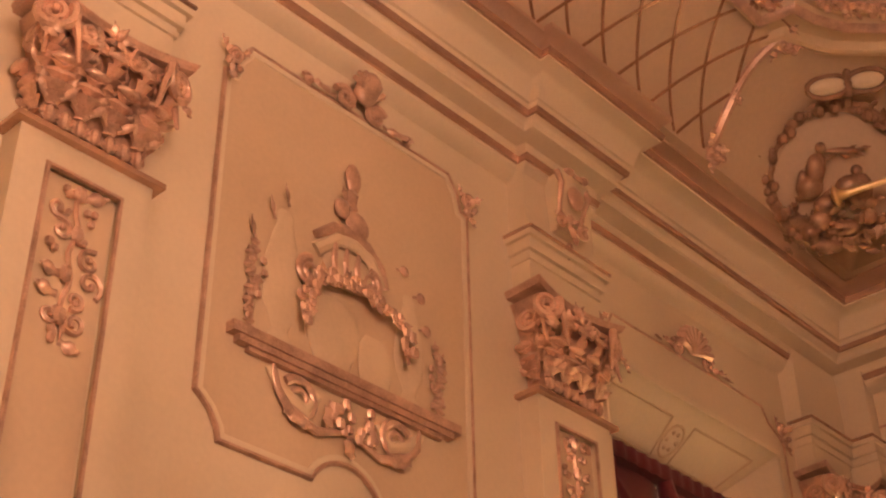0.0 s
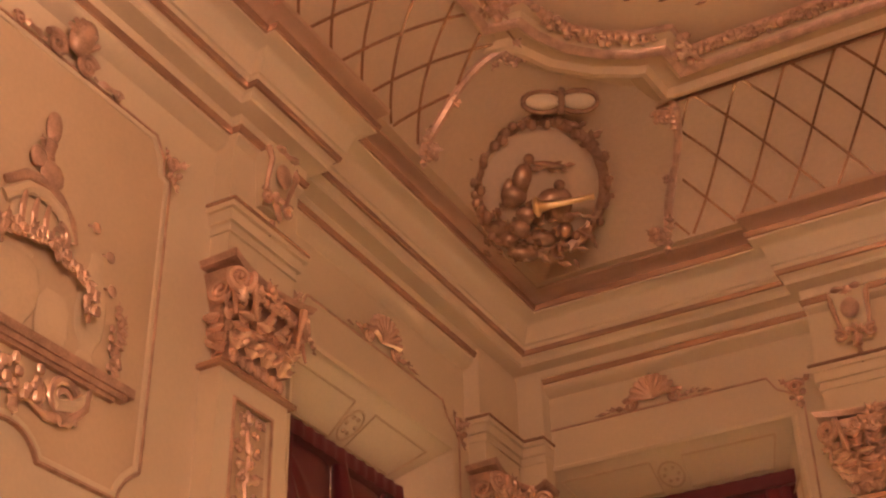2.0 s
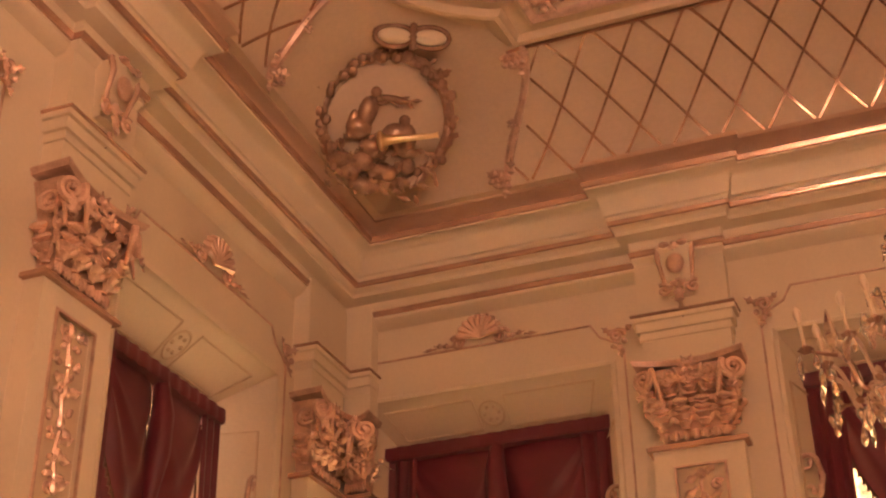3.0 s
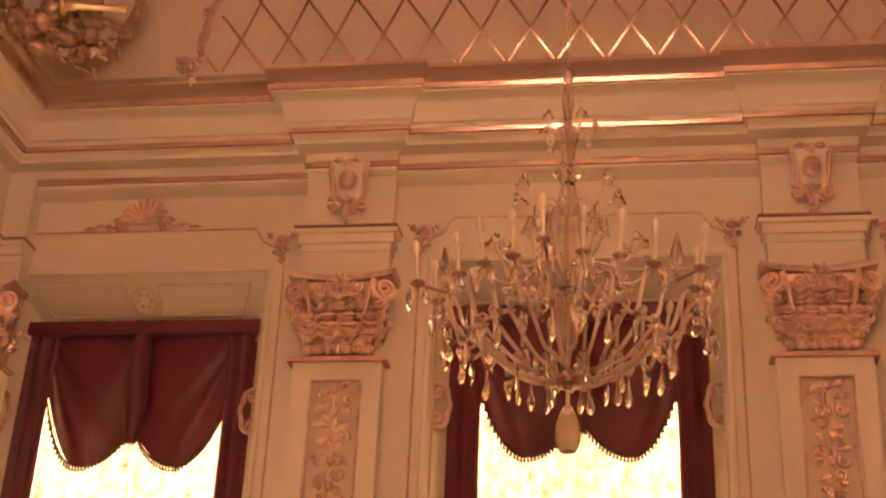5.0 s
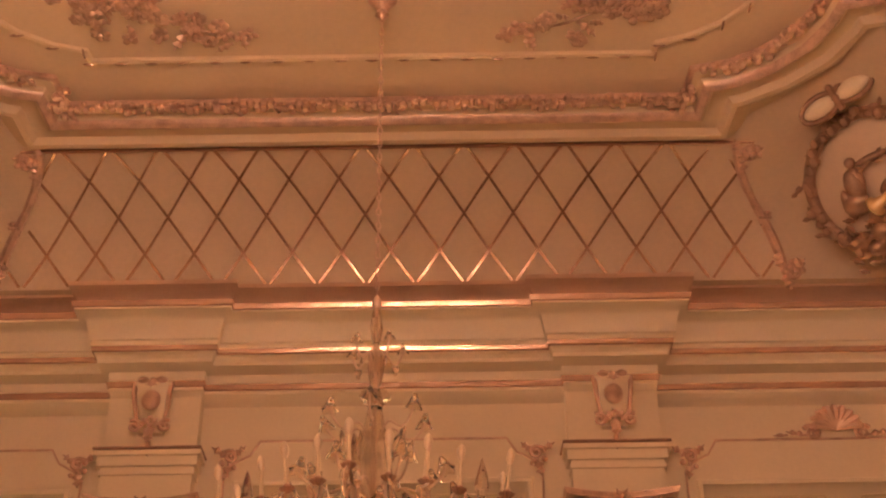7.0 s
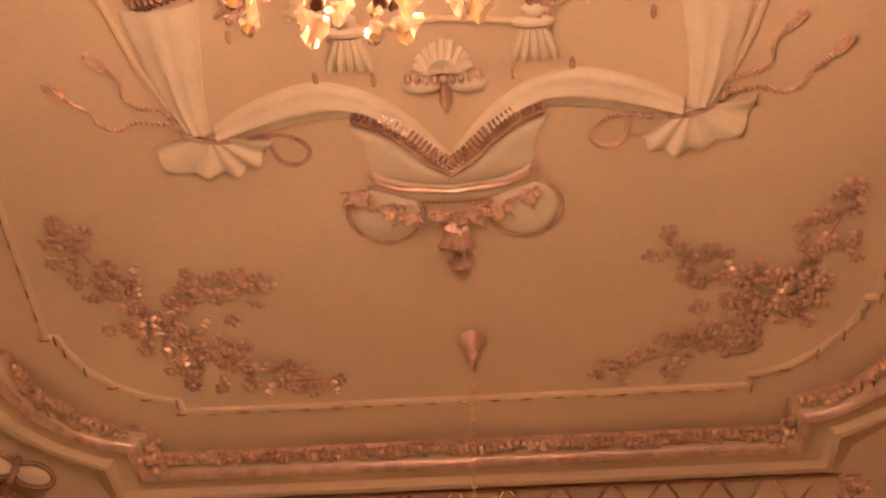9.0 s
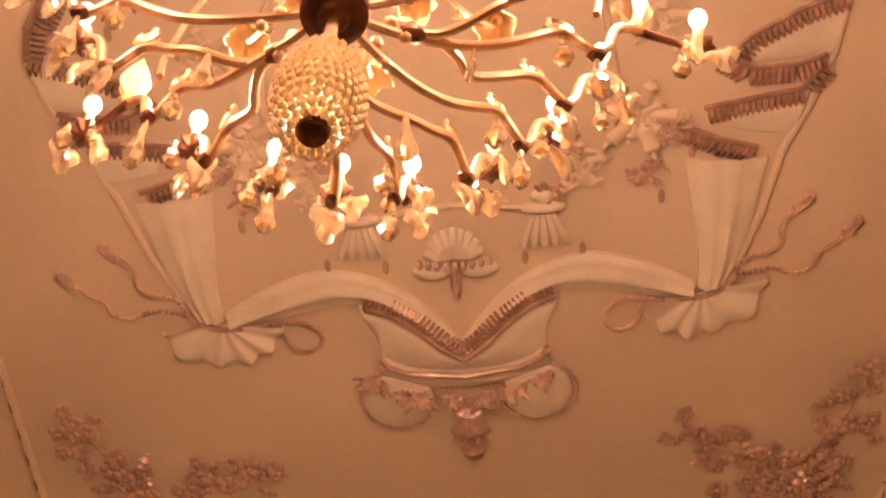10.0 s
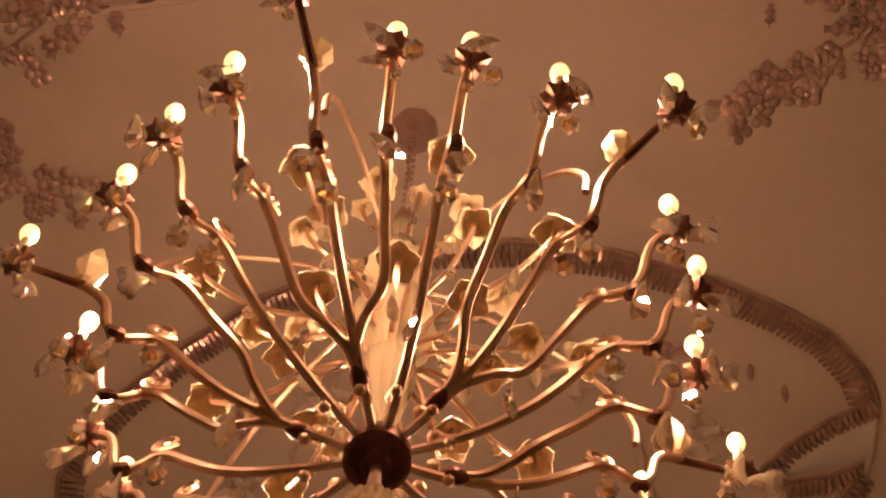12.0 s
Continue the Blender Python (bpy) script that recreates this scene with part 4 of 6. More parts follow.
def trellis(at, mid, h0, h1, pitch, label):
    th = thing("trellis", pose(0, 0, 0), label, "trellis", "gilded trellises in the cove")
    s0, s1 = 0.02, 0.985
    for sd in (-1, 1):
        n = int(2 * h0 / pitch) + 4
        for k in range(-n, n):
            line = []
            for i in range(25):
                s = s0 + (s1 - s0) * i / 24
                u = (k + 0.5) * pitch + sd * 2.0 * pitch * (s - 0.0)
                if abs(u) <= h0 + (h1 - h0) * s - 0.02:
                    line.append((mid + u, s))
            if len(line) > 3:
                mb = MB()
                strip(mb, at, line)
                part("bar", mb, TRELLIS, th)
    for sd in (-1, 1):
        mb = MB()
        line = [(mid + sd * (h0 + (h1 - h0) * s + 0.03 * math.sin(2 * math.pi * s)), s) for s in [i / 14 for i in range(15)]]
        mb.tube([at(u, s, 0.015) for u, s in line], [0.012 + 0.022 * math.sin(math.pi * min(1, i / 9)) ** 0.5 if i < 9 else 0.03 for i in range(15)], 7)
        part("side_rail", mb, ROSEGILT, th, "dull gilded side rail")
        mb = MB()

        def local(s, du, dv, lift=0.02):
            return Vector(at(mid + sd * (h0 + (h1 - h0) * s) + sd * du, max(0.0, min(1.0, s + dv)), lift))

        for s, k in ((0.06, 1.0), (0.90, 1.0), (0.45, 0.5)):
            c = local(s, 0, 0)
            ux = (local(s, 0.1, 0) - c).normalized()
            uz = (local(s, 0, 0.08) - c).normalized()
            nn = (local(s, 0, 0, 0.1) - c).normalized()
            mb.spiral(c + ux * 0.07 * k, ux, uz, 0.075 * k, 0.018 * k, 1.5, 0.02 * k, 0.012 * k, 0.5, n=18)
            mb.leaf(c, ux + uz * 0.5, nn, 0.17 * k, 0.09 * k, 0.5, nl=6)
            mb.leaf(c, -ux * 0.4 + uz, nn, 0.16 * k, 0.08 * k, 0.5, nl=6)
            mb.leaf(c, ux * 0.3 - uz, nn, 0.16 * k, 0.08 * k, 0.5, nl=6)
            for q in range(4):
                mb.blob(c + ux * 0.04 * q * k + nn * 0.02, 0.024 * k, seg=6, rings=4)
        part("scroll_ornament", mb, GOLD, th, "gilded scroll and leaf ornaments", kind="stuff")
    mb = MB()
    rows = []
    for u in (mid - h1 - 0.12, mid + h1 + 0.12):
        rows.append([at(u, 0.985, 0.0), at(u, 0.985, 0.035), at(u, 1.0, 0.045), at(u, 1.0, 0.012)])
    mb.grid(rows, close=True, cap=True)
    part("top_rail", mb, GOLDFLAT, th, "gilded top rail", smooth=False)


TRELLIS = material("trellis_gilding", (0.52, 0.34, 0.25), 0.24, 0.75, vary=0.1, scale=8, fine=80, bump=0.05)
trellis(north_cove, 0.06, 2.60, 2.22, 0.324, "gilded diamond trellis on the cove above the windows")
trellis(west_cove, 2.52, 2.43, 2.43, 0.324, "gilded diamond trellis on the cove above the panels")


# ---- corner roundels ----
def roundel(m):
    th = thing("corner_roundel", m, "gilded wreath roundel with relief shapes and a trumpet", "roundel", "roundels in the ceiling corners")
    r = random.Random(8)
    mb = MB()
    mb.lathe([(0.02, 0.0), (0.36, 0.0), (0.42, -0.03), (0.44, -0.30), (0.02, -0.45)], 32)
    part("disc", mb, COVE, th, "buff painted disc", pose(0, 0, 0, -90))
    mb = MB()
    for i in range(44):
        a = 2 * math.pi * i / 44
        c = Vector((0.385 * math.cos(a), 0.02, 0.385 * math.sin(a)))
        t = Vector((-math.sin(a), 0, math.cos(a)))
        mb.leaf(c - t * 0.03, t + c * r.uniform(-0.8, 0.8), (0, 1, 0), 0.13, 0.07, 0.5, nl=5)
        mb.blob(c + Vector((r.uniform(-0.03, 0.03), 0.035, r.uniform(-0.03, 0.03))), r.uniform(0.022, 0.036), seg=6, rings=4)
    mb.tube([(0.385 * math.cos(a), 0.01, 0.385 * math.sin(a)) for a in [2 * math.pi * i / 32 for i in range(33)]], 0.034, 7)
    for i in range(30):
        a = r.uniform(0, 6.28)
        c = Vector((r.uniform(0.33, 0.45) * math.cos(a), 0.02, r.uniform(0.30, 0.45) * math.sin(a)))
        mb.leaf(c, (r.uniform(-1, 1), 0.3, r.uniform(-1, 1)), (0, 1, 0), 0.10, 0.06, 0.6, nl=4)
    part("wreath", mb, BRONZEGILT, th, "dark gilded leaf wreath")
    mb = MB()
    for c, q in (((-0.10, 0.05, 0.15), 0.032), ((0.10, 0.05, 0.02), 0.034), ((-0.11, 0.04, 0.05), (0.045, 0.04, 0.08)), ((0.08, 0.05, -0.07), (0.10, 0.05, 0.07)), ((-0.16, 0.05, -0.07), (0.08, 0.05, 0.07)), ((-0.05, 0.05, -0.17), (0.09, 0.05, 0.06)), ((-0.16, 0.05, -0.33), (0.06, 0.05, 0.05)), ((0.15, 0.05, -0.16), (0.07, 0.04, 0.04)), ((-0.22, 0.04, -0.27), (0.08, 0.04, 0.05)), ((-0.06, 0.05, -0.40), (0.10, 0.05, 0.05))):
        mb.blob((-c[0], c[1], c[2]), q, seg=9, rings=7)
    for i in range(7):
        mb.leaf((0.10 - 0.035 * i, 0.04, 0.09 + 0.008 * i), (-1, 0.1, r.uniform(-0.5, 0.7)), (0, 1, 0), 0.08, 0.035, 0.6, nl=5)
    for c, q in (((-0.13, 0.05, 0.02), (0.055, 0.045, 0.10)), ((0.02, 0.05, 0.13), (0.10, 0.03, 0.022)), ((0.12, 0.05, -0.09), (0.075, 0.05, 0.10)), ((-0.20, 0.05, -0.06), (0.035, 0.03, 0.09)), ((-0.10, 0.05, -0.26), (0.07, 0.05, 0.06)), ((0.04, 0.05, -0.30), (0.09, 0.06, 0.055)), ((0.17, 0.05, -0.24), (0.05, 0.04, 0.05))):
        mb.blob((-c[0], c[1], c[2]), q, seg=10, rings=7)
    for i in range(64):
        mb.leaf((r.uniform(-0.26, 0.28), 0.06, r.uniform(-0.44, -0.14)), (r.uniform(-1, 1), 0.2, r.uniform(-0.6, 0.6)), (0, 1, 0), r.uniform(0.05, 0.10), 0.045, 0.4, nl=5)
    part("relief", mb, BRONZEGILT, th, "dark gilded relief of plain rounded shapes", kind="stuff")
    mb = MB()
    mb.lathe([(0.058, 0.0), (0.060, 0.012), (0.035, 0.03), (0.022, 0.08), (0.017, 0.20), (0.016, 0.33), (0.022, 0.34)], 16)
    mb.blob((0, 0, 0.004), (0.058, 0.058, 0.022), seg=14, rings=7)
    part("trumpet", mb, SHINY, th, "bright gold trumpet", pose(0.05, 0.17, -0.12, 0, -72, -14))
    mb = MB()
    for sd in (-1, 1):
        mb.blob((sd * 0.105, 0.02, 0.0), (0.10, 0.035, 0.048), seg=12, rings=8)
    pl = part("plaque", mb, STUCCO, th, "white double-lobed plaque", pose(-0.02, 0.13, 0.50, 0, 8, 0))
    mb = MB()
    for sd in (-1, 1):
        mb.tube([(sd * 0.105 + 0.115 * math.cos(a), 0.012, 0.062 * math.sin(a)) for a in [2 * math.pi * i / 18 for i in range(19)]], 0.016, 6)
    for i in range(5):
        mb.blob((0, 0.04, -0.06 + 0.03 * i), 0.024, seg=6, rings=4)
    part("rim", mb, BRONZEGILT, pl, "dark gilded rim")


BRONZEGILT = material("aged_gilding", (0.40, 0.26, 0.19), 0.26, 0.45, vary=0.2, scale=12, fine=120, bump=0.35, depth=0.003)
SHINY = material("bright_gold", (1.0, 0.76, 0.46), 0.42, 1.0, vary=0.05, scale=20, bump=0)
def facing(c, n, up):
    """A frame at c whose y axis is n and whose z axis is nearest to up."""
    y = Vector(n).normalized()
    x = y.cross(Vector(up)).normalized()
    z = x.cross(y)
    m = Matrix((x, y, z)).transposed().to_4x4()
    m.translation = c
    return m


roundel(facing((-3.105, 5.885, 6.775), (0.50, -0.60, -0.62), (0.32, -0.35, 1)) @ Matrix.Scale(1.13, 4))
roundel(facing((3.105, 5.885, 6.775), (-0.50, -0.60, -0.62), (-0.32, -0.35, 1)) @ Matrix.Scale(1.13, 4))

# ---- ceiling: x as the world, y down into the room, z as the world's y ----
CM = pose(0, 0, ZC, -90)
CY = 2.40  # middle of the ceiling field


def four_fold(half):
    """Closes a quarter outline (from the middle of the north side to the middle of the east side) into a ring."""
    q = [(x, y - CY) for x, y in half]
    right = q + [(x, -y) for x, y in reversed(q[:-1] if q[-1][1] == 0 else q)]
    left = [(-x, y) for x, y in reversed(right)]
    pts = right + left
    out = []
    for p in pts:
        if not out or (abs(out[-1][0] - p[0]) + abs(out[-1][1] - p[1])) > 1e-6:
            out.append(p)
    if abs(out[0][0] - out[-1][0]) + abs(out[0][1] - out[-1][1]) < 1e-6:
        out.pop()
    return [(x, y + CY) for x, y in out]


OUTER = [(0.0, 5.66), (1.98, 5.66), (2.0, 5.40), (2.16, 5.36), (2.36, 5.24), (2.52, 5.08), (2.62, 4.88), (2.66, 4.72), (2.86, 4.68), (2.86, CY)]
INNER = [(0.0, 5.21), (1.68, 5.21), (1.69, 5.12), (1.86, 5.07), (2.04, 4.96), (2.17, 4.82), (2.25, 4.66), (2.28, 4.56), (2.34, 4.55), (2.34, CY)]
GARLAND = material("garland_gilding", (0.72, 0.49, 0.40), 0.20, 0.4, vary=0.2, scale=14, fine=120, bump=0.3, depth=0.003)
fr = thing("ceiling_moulding", CM, "large moulded ceiling frame with a gilded garland and notched corners", "moulding", kind="structure")
ring_o = four_fold(OUTER)
mb = MB()
frame_loop(mb, ring_o, [(-0.10, 0.0), (-0.095, 0.03), (-0.03, 0.05), (-0.01, 0.10), (0.03, 0.125), (0.05, 0.11), (0.06, 0.05), (0.17, 0.06), (0.20, 0.10), (0.235, 0.10), (0.27, 0.05), (0.34, 0.02), (0.36, 0.0)])
part("moulding", mb, CEIL, fr, "buff painted moulding")
mb = MB()
frame_loop(mb, ring_o, [(-0.105, 0.004), (-0.10, 0.036), (-0.075, 0.036), (-0.07, 0.004)])
frame_loop(mb, ring_o, [(-0.02, 0.09), (0.0, 0.12), (0.02, 0.13), (0.04, 0.118)])
part("gilt_edge", mb, ROSEGILT, fr, "dull gilded edges")
mb = MB()
r = random.Random(3)


def walk_ring(pts, step):
    out = []
    n = len(pts)
    for i in range(n):
        a, b = Vector(pts[i]), Vector(pts[(i + 1) % n])
        k = max(1, int((b - a).length / step))
        for j in range(k):
            out.append((a + (b - a) * (j / k), (b - a).normalized()))
    return out


for p, t in walk_ring(ring_o, 0.042):
    nv = Vector((t.y, -t.x)) * -1
    nv = nv if (Vector((0, CY)) - p).dot(nv) > 0 else -nv
    for _ in range(2):
        c = p + nv * (0.115 + r.uniform(-0.04, 0.04))
        mb.blob((c.x, 0.065 + r.uniform(0, 0.025), c.y), r.uniform(0.018, 0.034), seg=6, rings=4)
    if r.random() < 0.6:
        c = p + nv * 0.115
        mb.leaf((c.x, 0.075, c.y), (t.x + r.uniform(-0.6, 0.6), 0.1, t.y + r.uniform(-0.6, 0.6)), (0, 1, 0), 0.10, 0.05, 0.4, nl=4)
part("garland", mb, GARLAND, fr, "gilded garland of leaves and fruit")

fi = thing("ceiling_bead", CM, "thin beaded inner ceiling moulding", "moulding", kind="structure")
ring_i = four_fold(INNER)
mb = MB()
frame_loop(mb, ring_i, [(-0.03, 0.0), (-0.025, 0.02), (-0.005, 0.026), (0.01, 0.014), (0.012, 0.0)])
part("moulding", mb, CEIL, fi)
mb = MB()
for p, t in walk_ring(ring_i, 0.17):
    mb.blob((p.x, 0.022, p.y), (0.045, 0.012, 0.009) if abs(t.x) > 0.7 else (0.009, 0.012, 0.045), seg=6, rings=4)
part("beads", mb, GOLDFLAT, fi, "gilded beads")


# ---- flower sprays in the four corners of the field ----
ROSESPRAY = material("rose_gilding", (0.61, 0.415, 0.325), 0.17, 0.30, vary=0.18, scale=12, fine=110, bump=0.35, depth=0.003)


def blossom_mesh(n, seed):
    q = random.Random(seed)
    mb = MB()
    for k in range(n):
        a = 2 * math.pi * k / n
        w = q.uniform(0.42, 0.52)
        mb.blob((0.66 * math.cos(a), 0.22, 0.66 * math.sin(a)), (w, 0.22, w), seg=8, rings=5)
    mb.blob((0, 0.40, 0), 0.3, seg=6, rings=4)
    return mb.mesh("blossom", ROSESPRAY)


def spray_leaf_mesh(curl):
    mb = MB()
    mb.leaf((0, 0.1, 0), (1, 0.15, 0), (0, 1, 0), 2.2, 1.15, curl, nl=6)
    return mb.mesh("leaf", ROSESPRAY)


BLOSSOMS = [blossom_mesh(5, 1), blossom_mesh(6, 2), blossom_mesh(4, 3)]
SPRAY_LEAVES = [spray_leaf_mesh(0.35), spray_leaf_mesh(0.6)]


def flower_spray(m, seed):
    th = thing("flower_spray", m, "dull gilded spray of blossoms and leaves on the ceiling", "ceiling ornament", "sprays in the ceiling corners")
    r = random.Random(seed)
    stems = MB()
    # arms of the spray round its elbow
    for pts, width, count in (
        ([(0.38, -0.76), (0.28, -0.50), (0.15, -0.30), (0.05, -0.10)], 0.15, 34),
        ([(0.0, 0.10), (-0.30, 0.22), (-0.60, 0.38), (-0.92, 0.48)], 0.13, 34),
        ([(0.0, -0.10), (-0.28, -0.25), (-0.60, -0.40)], 0.14, 30),
        ([(0.20, -0.05), (-0.08, 0.04), (-0.16, 0.32)], 0.21, 42),
    ):
        stems.tube([(x, 0.01, y) for x, y in pts], 0.008, 5)
        for i in range(count):
            t = (i + r.random()) / count * (len(pts) - 1)
            k = min(int(t), len(pts) - 2)
            f = t - k
            w = width * (0.40 + 0.60 * math.sin(math.pi * min(1, max(0.05, t / (len(pts) - 1)))))
            x = pts[k][0] + (pts[k + 1][0] - pts[k][0]) * f + r.gauss(0, w * 0.72)
            y = pts[k][1] + (pts[k + 1][1] - pts[k][1]) * f + r.gauss(0, w * 0.72)
            if r.random() < 0.62:
                part("blossom", r.choice(BLOSSOMS), None, th, m=pose(x, 0.004, y, r.uniform(-15, 15), r.uniform(0, 360), r.uniform(-15, 15)) @ Matrix.Scale(r.uniform(0.044, 0.060), 4))
            else:
                part("leaf", r.choice(SPRAY_LEAVES), None, th, m=pose(x, 0.004, y, 0, r.uniform(0, 360), 0) @ Matrix.Scale(r.uniform(0.046, 0.068), 4))
    part("stem", stems, ROSESPRAY, th)


for sx in (-1, 1):
    flower_spray(CM @ pose(sx * 1.69 + 0.05, 0.0, CY + 2.15) @ Matrix.Diagonal((sx, 1, 1, 1)), 2 + sx)
    flower_spray(CM @ pose(sx * 1.95 + 0.02, 0.0, CY - 2.42) @ Matrix.Diagonal((sx, 1, -1, 1)), 5 + sx)

# ---- stucco drapery round the middle of the ceiling ----
dr = thing("ceiling_drapery", CM, "white stucco drapery with gilded fringes, cords and tassels", "ceiling ornament")
DX = 0.05
FRINGEGILT = material("fringe_gilding", (0.60, 0.40, 0.31), 0.16, 0.62, vary=0.2, scale=12, fine=110, bump=0.3)


def cloth(mb, left, right, bulge=0.05, folds=3, amp=0.012, n=18, m=10):
    """A relief sheet between two edge lines of equally many (x, y) points."""
    def along(line, t):
        t *= len(line) - 1
        k = min(int(t), len(line) - 2)
        f = t - k
        p0, p1, p2, p3 = line[max(0, k - 1)], line[k], line[k + 1], line[min(len(line) - 1, k + 2)]
        return tuple(0.5 * (2 * b + (c - a) * f + (2 * a - 5 * b + 4 * c - d) * f * f + (3 * b - a - 3 * c + d) * f ** 3) for a, b, c, d in zip(p0, p1, p2, p3))

    rows = []
    for i in range(n + 1):
        a, b = along(left, i / n), along(right, i / n)
        row = [(a[0], -0.004, a[1])]
        for j in range(m + 1):
            s = j / m
            h = bulge * (math.sin(math.pi * (0.06 + 0.88 * s)) ** 0.7) + amp * math.sin(2 * math.pi * folds * s + 0.6)
            row.append((a[0] + (b[0] - a[0]) * s, max(0.012, h), a[1] + (b[1] - a[1]) * s))
        row.append((b[0], -0.004, b[1]))
        rows.append(row)
    mb.grid(rows)


def fringe_band(mb, line, w, side=1, d=0.02, step=0.026):
    """A band of hanging threads along a line of (x, y) points."""
    pts = []
    for a, b in zip(line, line[1:]):
        k = max(1, int(math.hypot(b[0] - a[0], b[1] - a[1]) / step))
        pts += [((a[0] + (b[0] - a[0]) * i / k, a[1] + (b[1] - a[1]) * i / k), (b[0] - a[0], b[1] - a[1])) for i in range(k)]
    for (x, y), t in pts:
        l = math.hypot(*t)
        nx, ny = -t[1] / l * side, t[0] / l * side
        mb.tube([(x, d + 0.012, y), (x + nx * w * 0.5, d + 0.022, y + ny * w * 0.5), (x + nx * w, d + 0.002, y + ny * w)], [0.011, 0.016, 0.009], 5)
    mb.tube([(x, d + 0.016, y) for x, y in line], 0.016, 6)


def cord(mb, line, rad=0.015):
    line = [(p.x, p.z) for p in smooth_line([(x, 0, y) for x, y in line], 5)]
    pts = []
    for a, b in zip(line, line[1:]):
        k = max(1, int(math.hypot(b[0] - a[0], b[1] - a[1]) / 0.022))
        pts += [(a[0] + (b[0] - a[0]) * i / k, a[1] + (b[1] - a[1]) * i / k) for i in range(k)]
    for x, y in pts:
        mb.blob((x, 0.018, y), (rad, rad, rad), seg=6, rings=4)


for sx in (-1, 1):
    X = lambda pts: [(DX + sx * x, y) for x, y in pts]
    mb = MB()
    cloth(mb, X([(1.16, 3.16), (1.0, 3.06), (0.80, 2.975), (0.62, 2.945), (0.42, 3.0), (0.24, 3.12), (0.10, 3.28), (0.0, 3.42)]), X([(1.14, 3.25), (0.96, 3.215), (0.74, 3.17), (0.55, 3.145), (0.40, 3.17), (0.24, 3.29), (0.11, 3.44), (0.0, 3.54)]), 0.065, 2, 0.009, 28, 10)
    part("swag", mb, STUCCO, dr)
    mb = MB()
    cloth(mb, X([(1.49, 2.48), (1.44, 2.75), (1.38, 3.0), (1.31, 3.18)]), X([(1.11, 2.46), (1.15, 2.75), (1.18, 3.0), (1.18, 3.20)]), 0.055, 3, 0.007)
    part("side_fall", mb, STUCCO, dr)
    mb = MB()
    # ruffled end of the cloth below the tie
    rows = []
    lean = 0.0 if sx < 0 else 0.30
    for i in range(97):
        a = radians(-84 + 168 * i / 96) + lean
        lobe = 0.5 + 0.5 * math.cos((5.5 + 0.6 * math.sin(i * 0.05)) * 2 * math.pi * i / 96 + 0.8 * sx)
        reach = (0.25 + 0.075 * abs(math.sin(a - lean))) * (0.90 + 0.10 * lobe)
        rows.append([(DX + sx * (1.20 + reach * t * math.sin(a)), h * (0.55 + 0.55 * lobe * t), 3.21 + reach * t * math.cos(a)) for t, h in ((0.05, 0.03), (0.3, 0.045), (0.6, 0.055), (0.85, 0.06), (0.97, 0.045), (1.0, -0.004))])
    mb.grid(rows)
    part("knot_tail", mb, STUCCO, dr)
    mb = MB()
    cord(mb, X([(1.10, 3.25), (1.2, 3.245), (1.29, 3.21), (1.37, 3.13)]), 0.020)
    cord(mb, X([(1.30, 3.18), (1.40, 3.13), (1.54, 3.11), (1.64, 3.15), (1.73, 3.11), (1.75, 3.04), (1.82, 2.99), (1.88, 2.92)]), 0.013)
    cord(mb, X([(1.34, 3.17), (1.40, 3.05), (1.51, 3.02), (1.57, 2.96), (1.57, 2.88), (1.60, 2.82), (1.64, 2.77)]), 0.013)
    cord(mb, X([(1.0, 3.25), (0.90, 3.23), (0.80, 3.24), (0.72, 3.30), (0.71, 3.37), (0.78, 3.42), (0.86, 3.39), (0.89, 3.31), (0.90, 3.25)]), 0.014)
    for q in ((1.88, 2.92), (1.64, 2.77)):
        for k in range(5):
            mb.blob((DX + sx * (q[0] + 0.012 * k), 0.025, q[1] - 0.014 * k), (0.028, 0.024, 0.028), seg=6, rings=4)
    part("cord", mb, GOLD, dr, "gilded cord with tassels", kind="stuff")
    mb = MB()
    fringe_band(mb, X([(0.47, 3.15), (0.36, 3.19), (0.23, 3.29), (0.11, 3.42), (0.0, 3.50)]), 0.085, sx * 1, 0.045)
    part("fringe", mb, FRINGEGILT, dr, "dull gilded fringe")
    mb = MB()
    fringe_band(mb, X([(0.0, 0.74), (0.36, 0.78), (0.75, 0.88), (1.16, 1.06), (1.45, 1.24), (1.63, 1.38), (1.76, 1.56), (1.80, 1.70)]), 0.11, sx * 1)
    fringe_band(mb, X([(1.78, 1.70), (1.60, 1.76), (1.40, 1.86), (1.29, 1.95)]), 0.09, sx * -1)
    fringe_band(mb, X([(1.29, 1.95), (1.40, 2.02), (1.60, 2.02), (1.73, 1.98)]), 0.09, sx * 1)
    fringe_band(mb, X([(1.70, 2.04), (1.62, 2.14), (1.40, 2.17), (1.19, 2.20)]), 0.09, sx * -1)
    fringe_band(mb, X([(1.13, 2.30), (1.27, 2.37), (1.44, 2.42)]), 0.085, sx * 1)
    part("arch_fringe", mb, FRINGEGILT, dr, "dull gilded fringe of the canopy")
    mb = MB()
    cloth(mb, X([(1.36, 1.92), (1.6, 1.80), (1.80, 1.74)]), X([(1.42, 2.0), (1.6, 1.99), (1.76, 1.98)]), 0.035, 1, 0.006, 10, 6)
    cloth(mb, X([(1.30, 2.22), (1.5, 2.18), (1.66, 2.16)]), X([(1.34, 2.33), (1.5, 2.36), (1.60, 2.36)]), 0.035, 1, 0.006, 10, 6)
    part("fold", mb, STUCCO, dr)
    mb = MB()
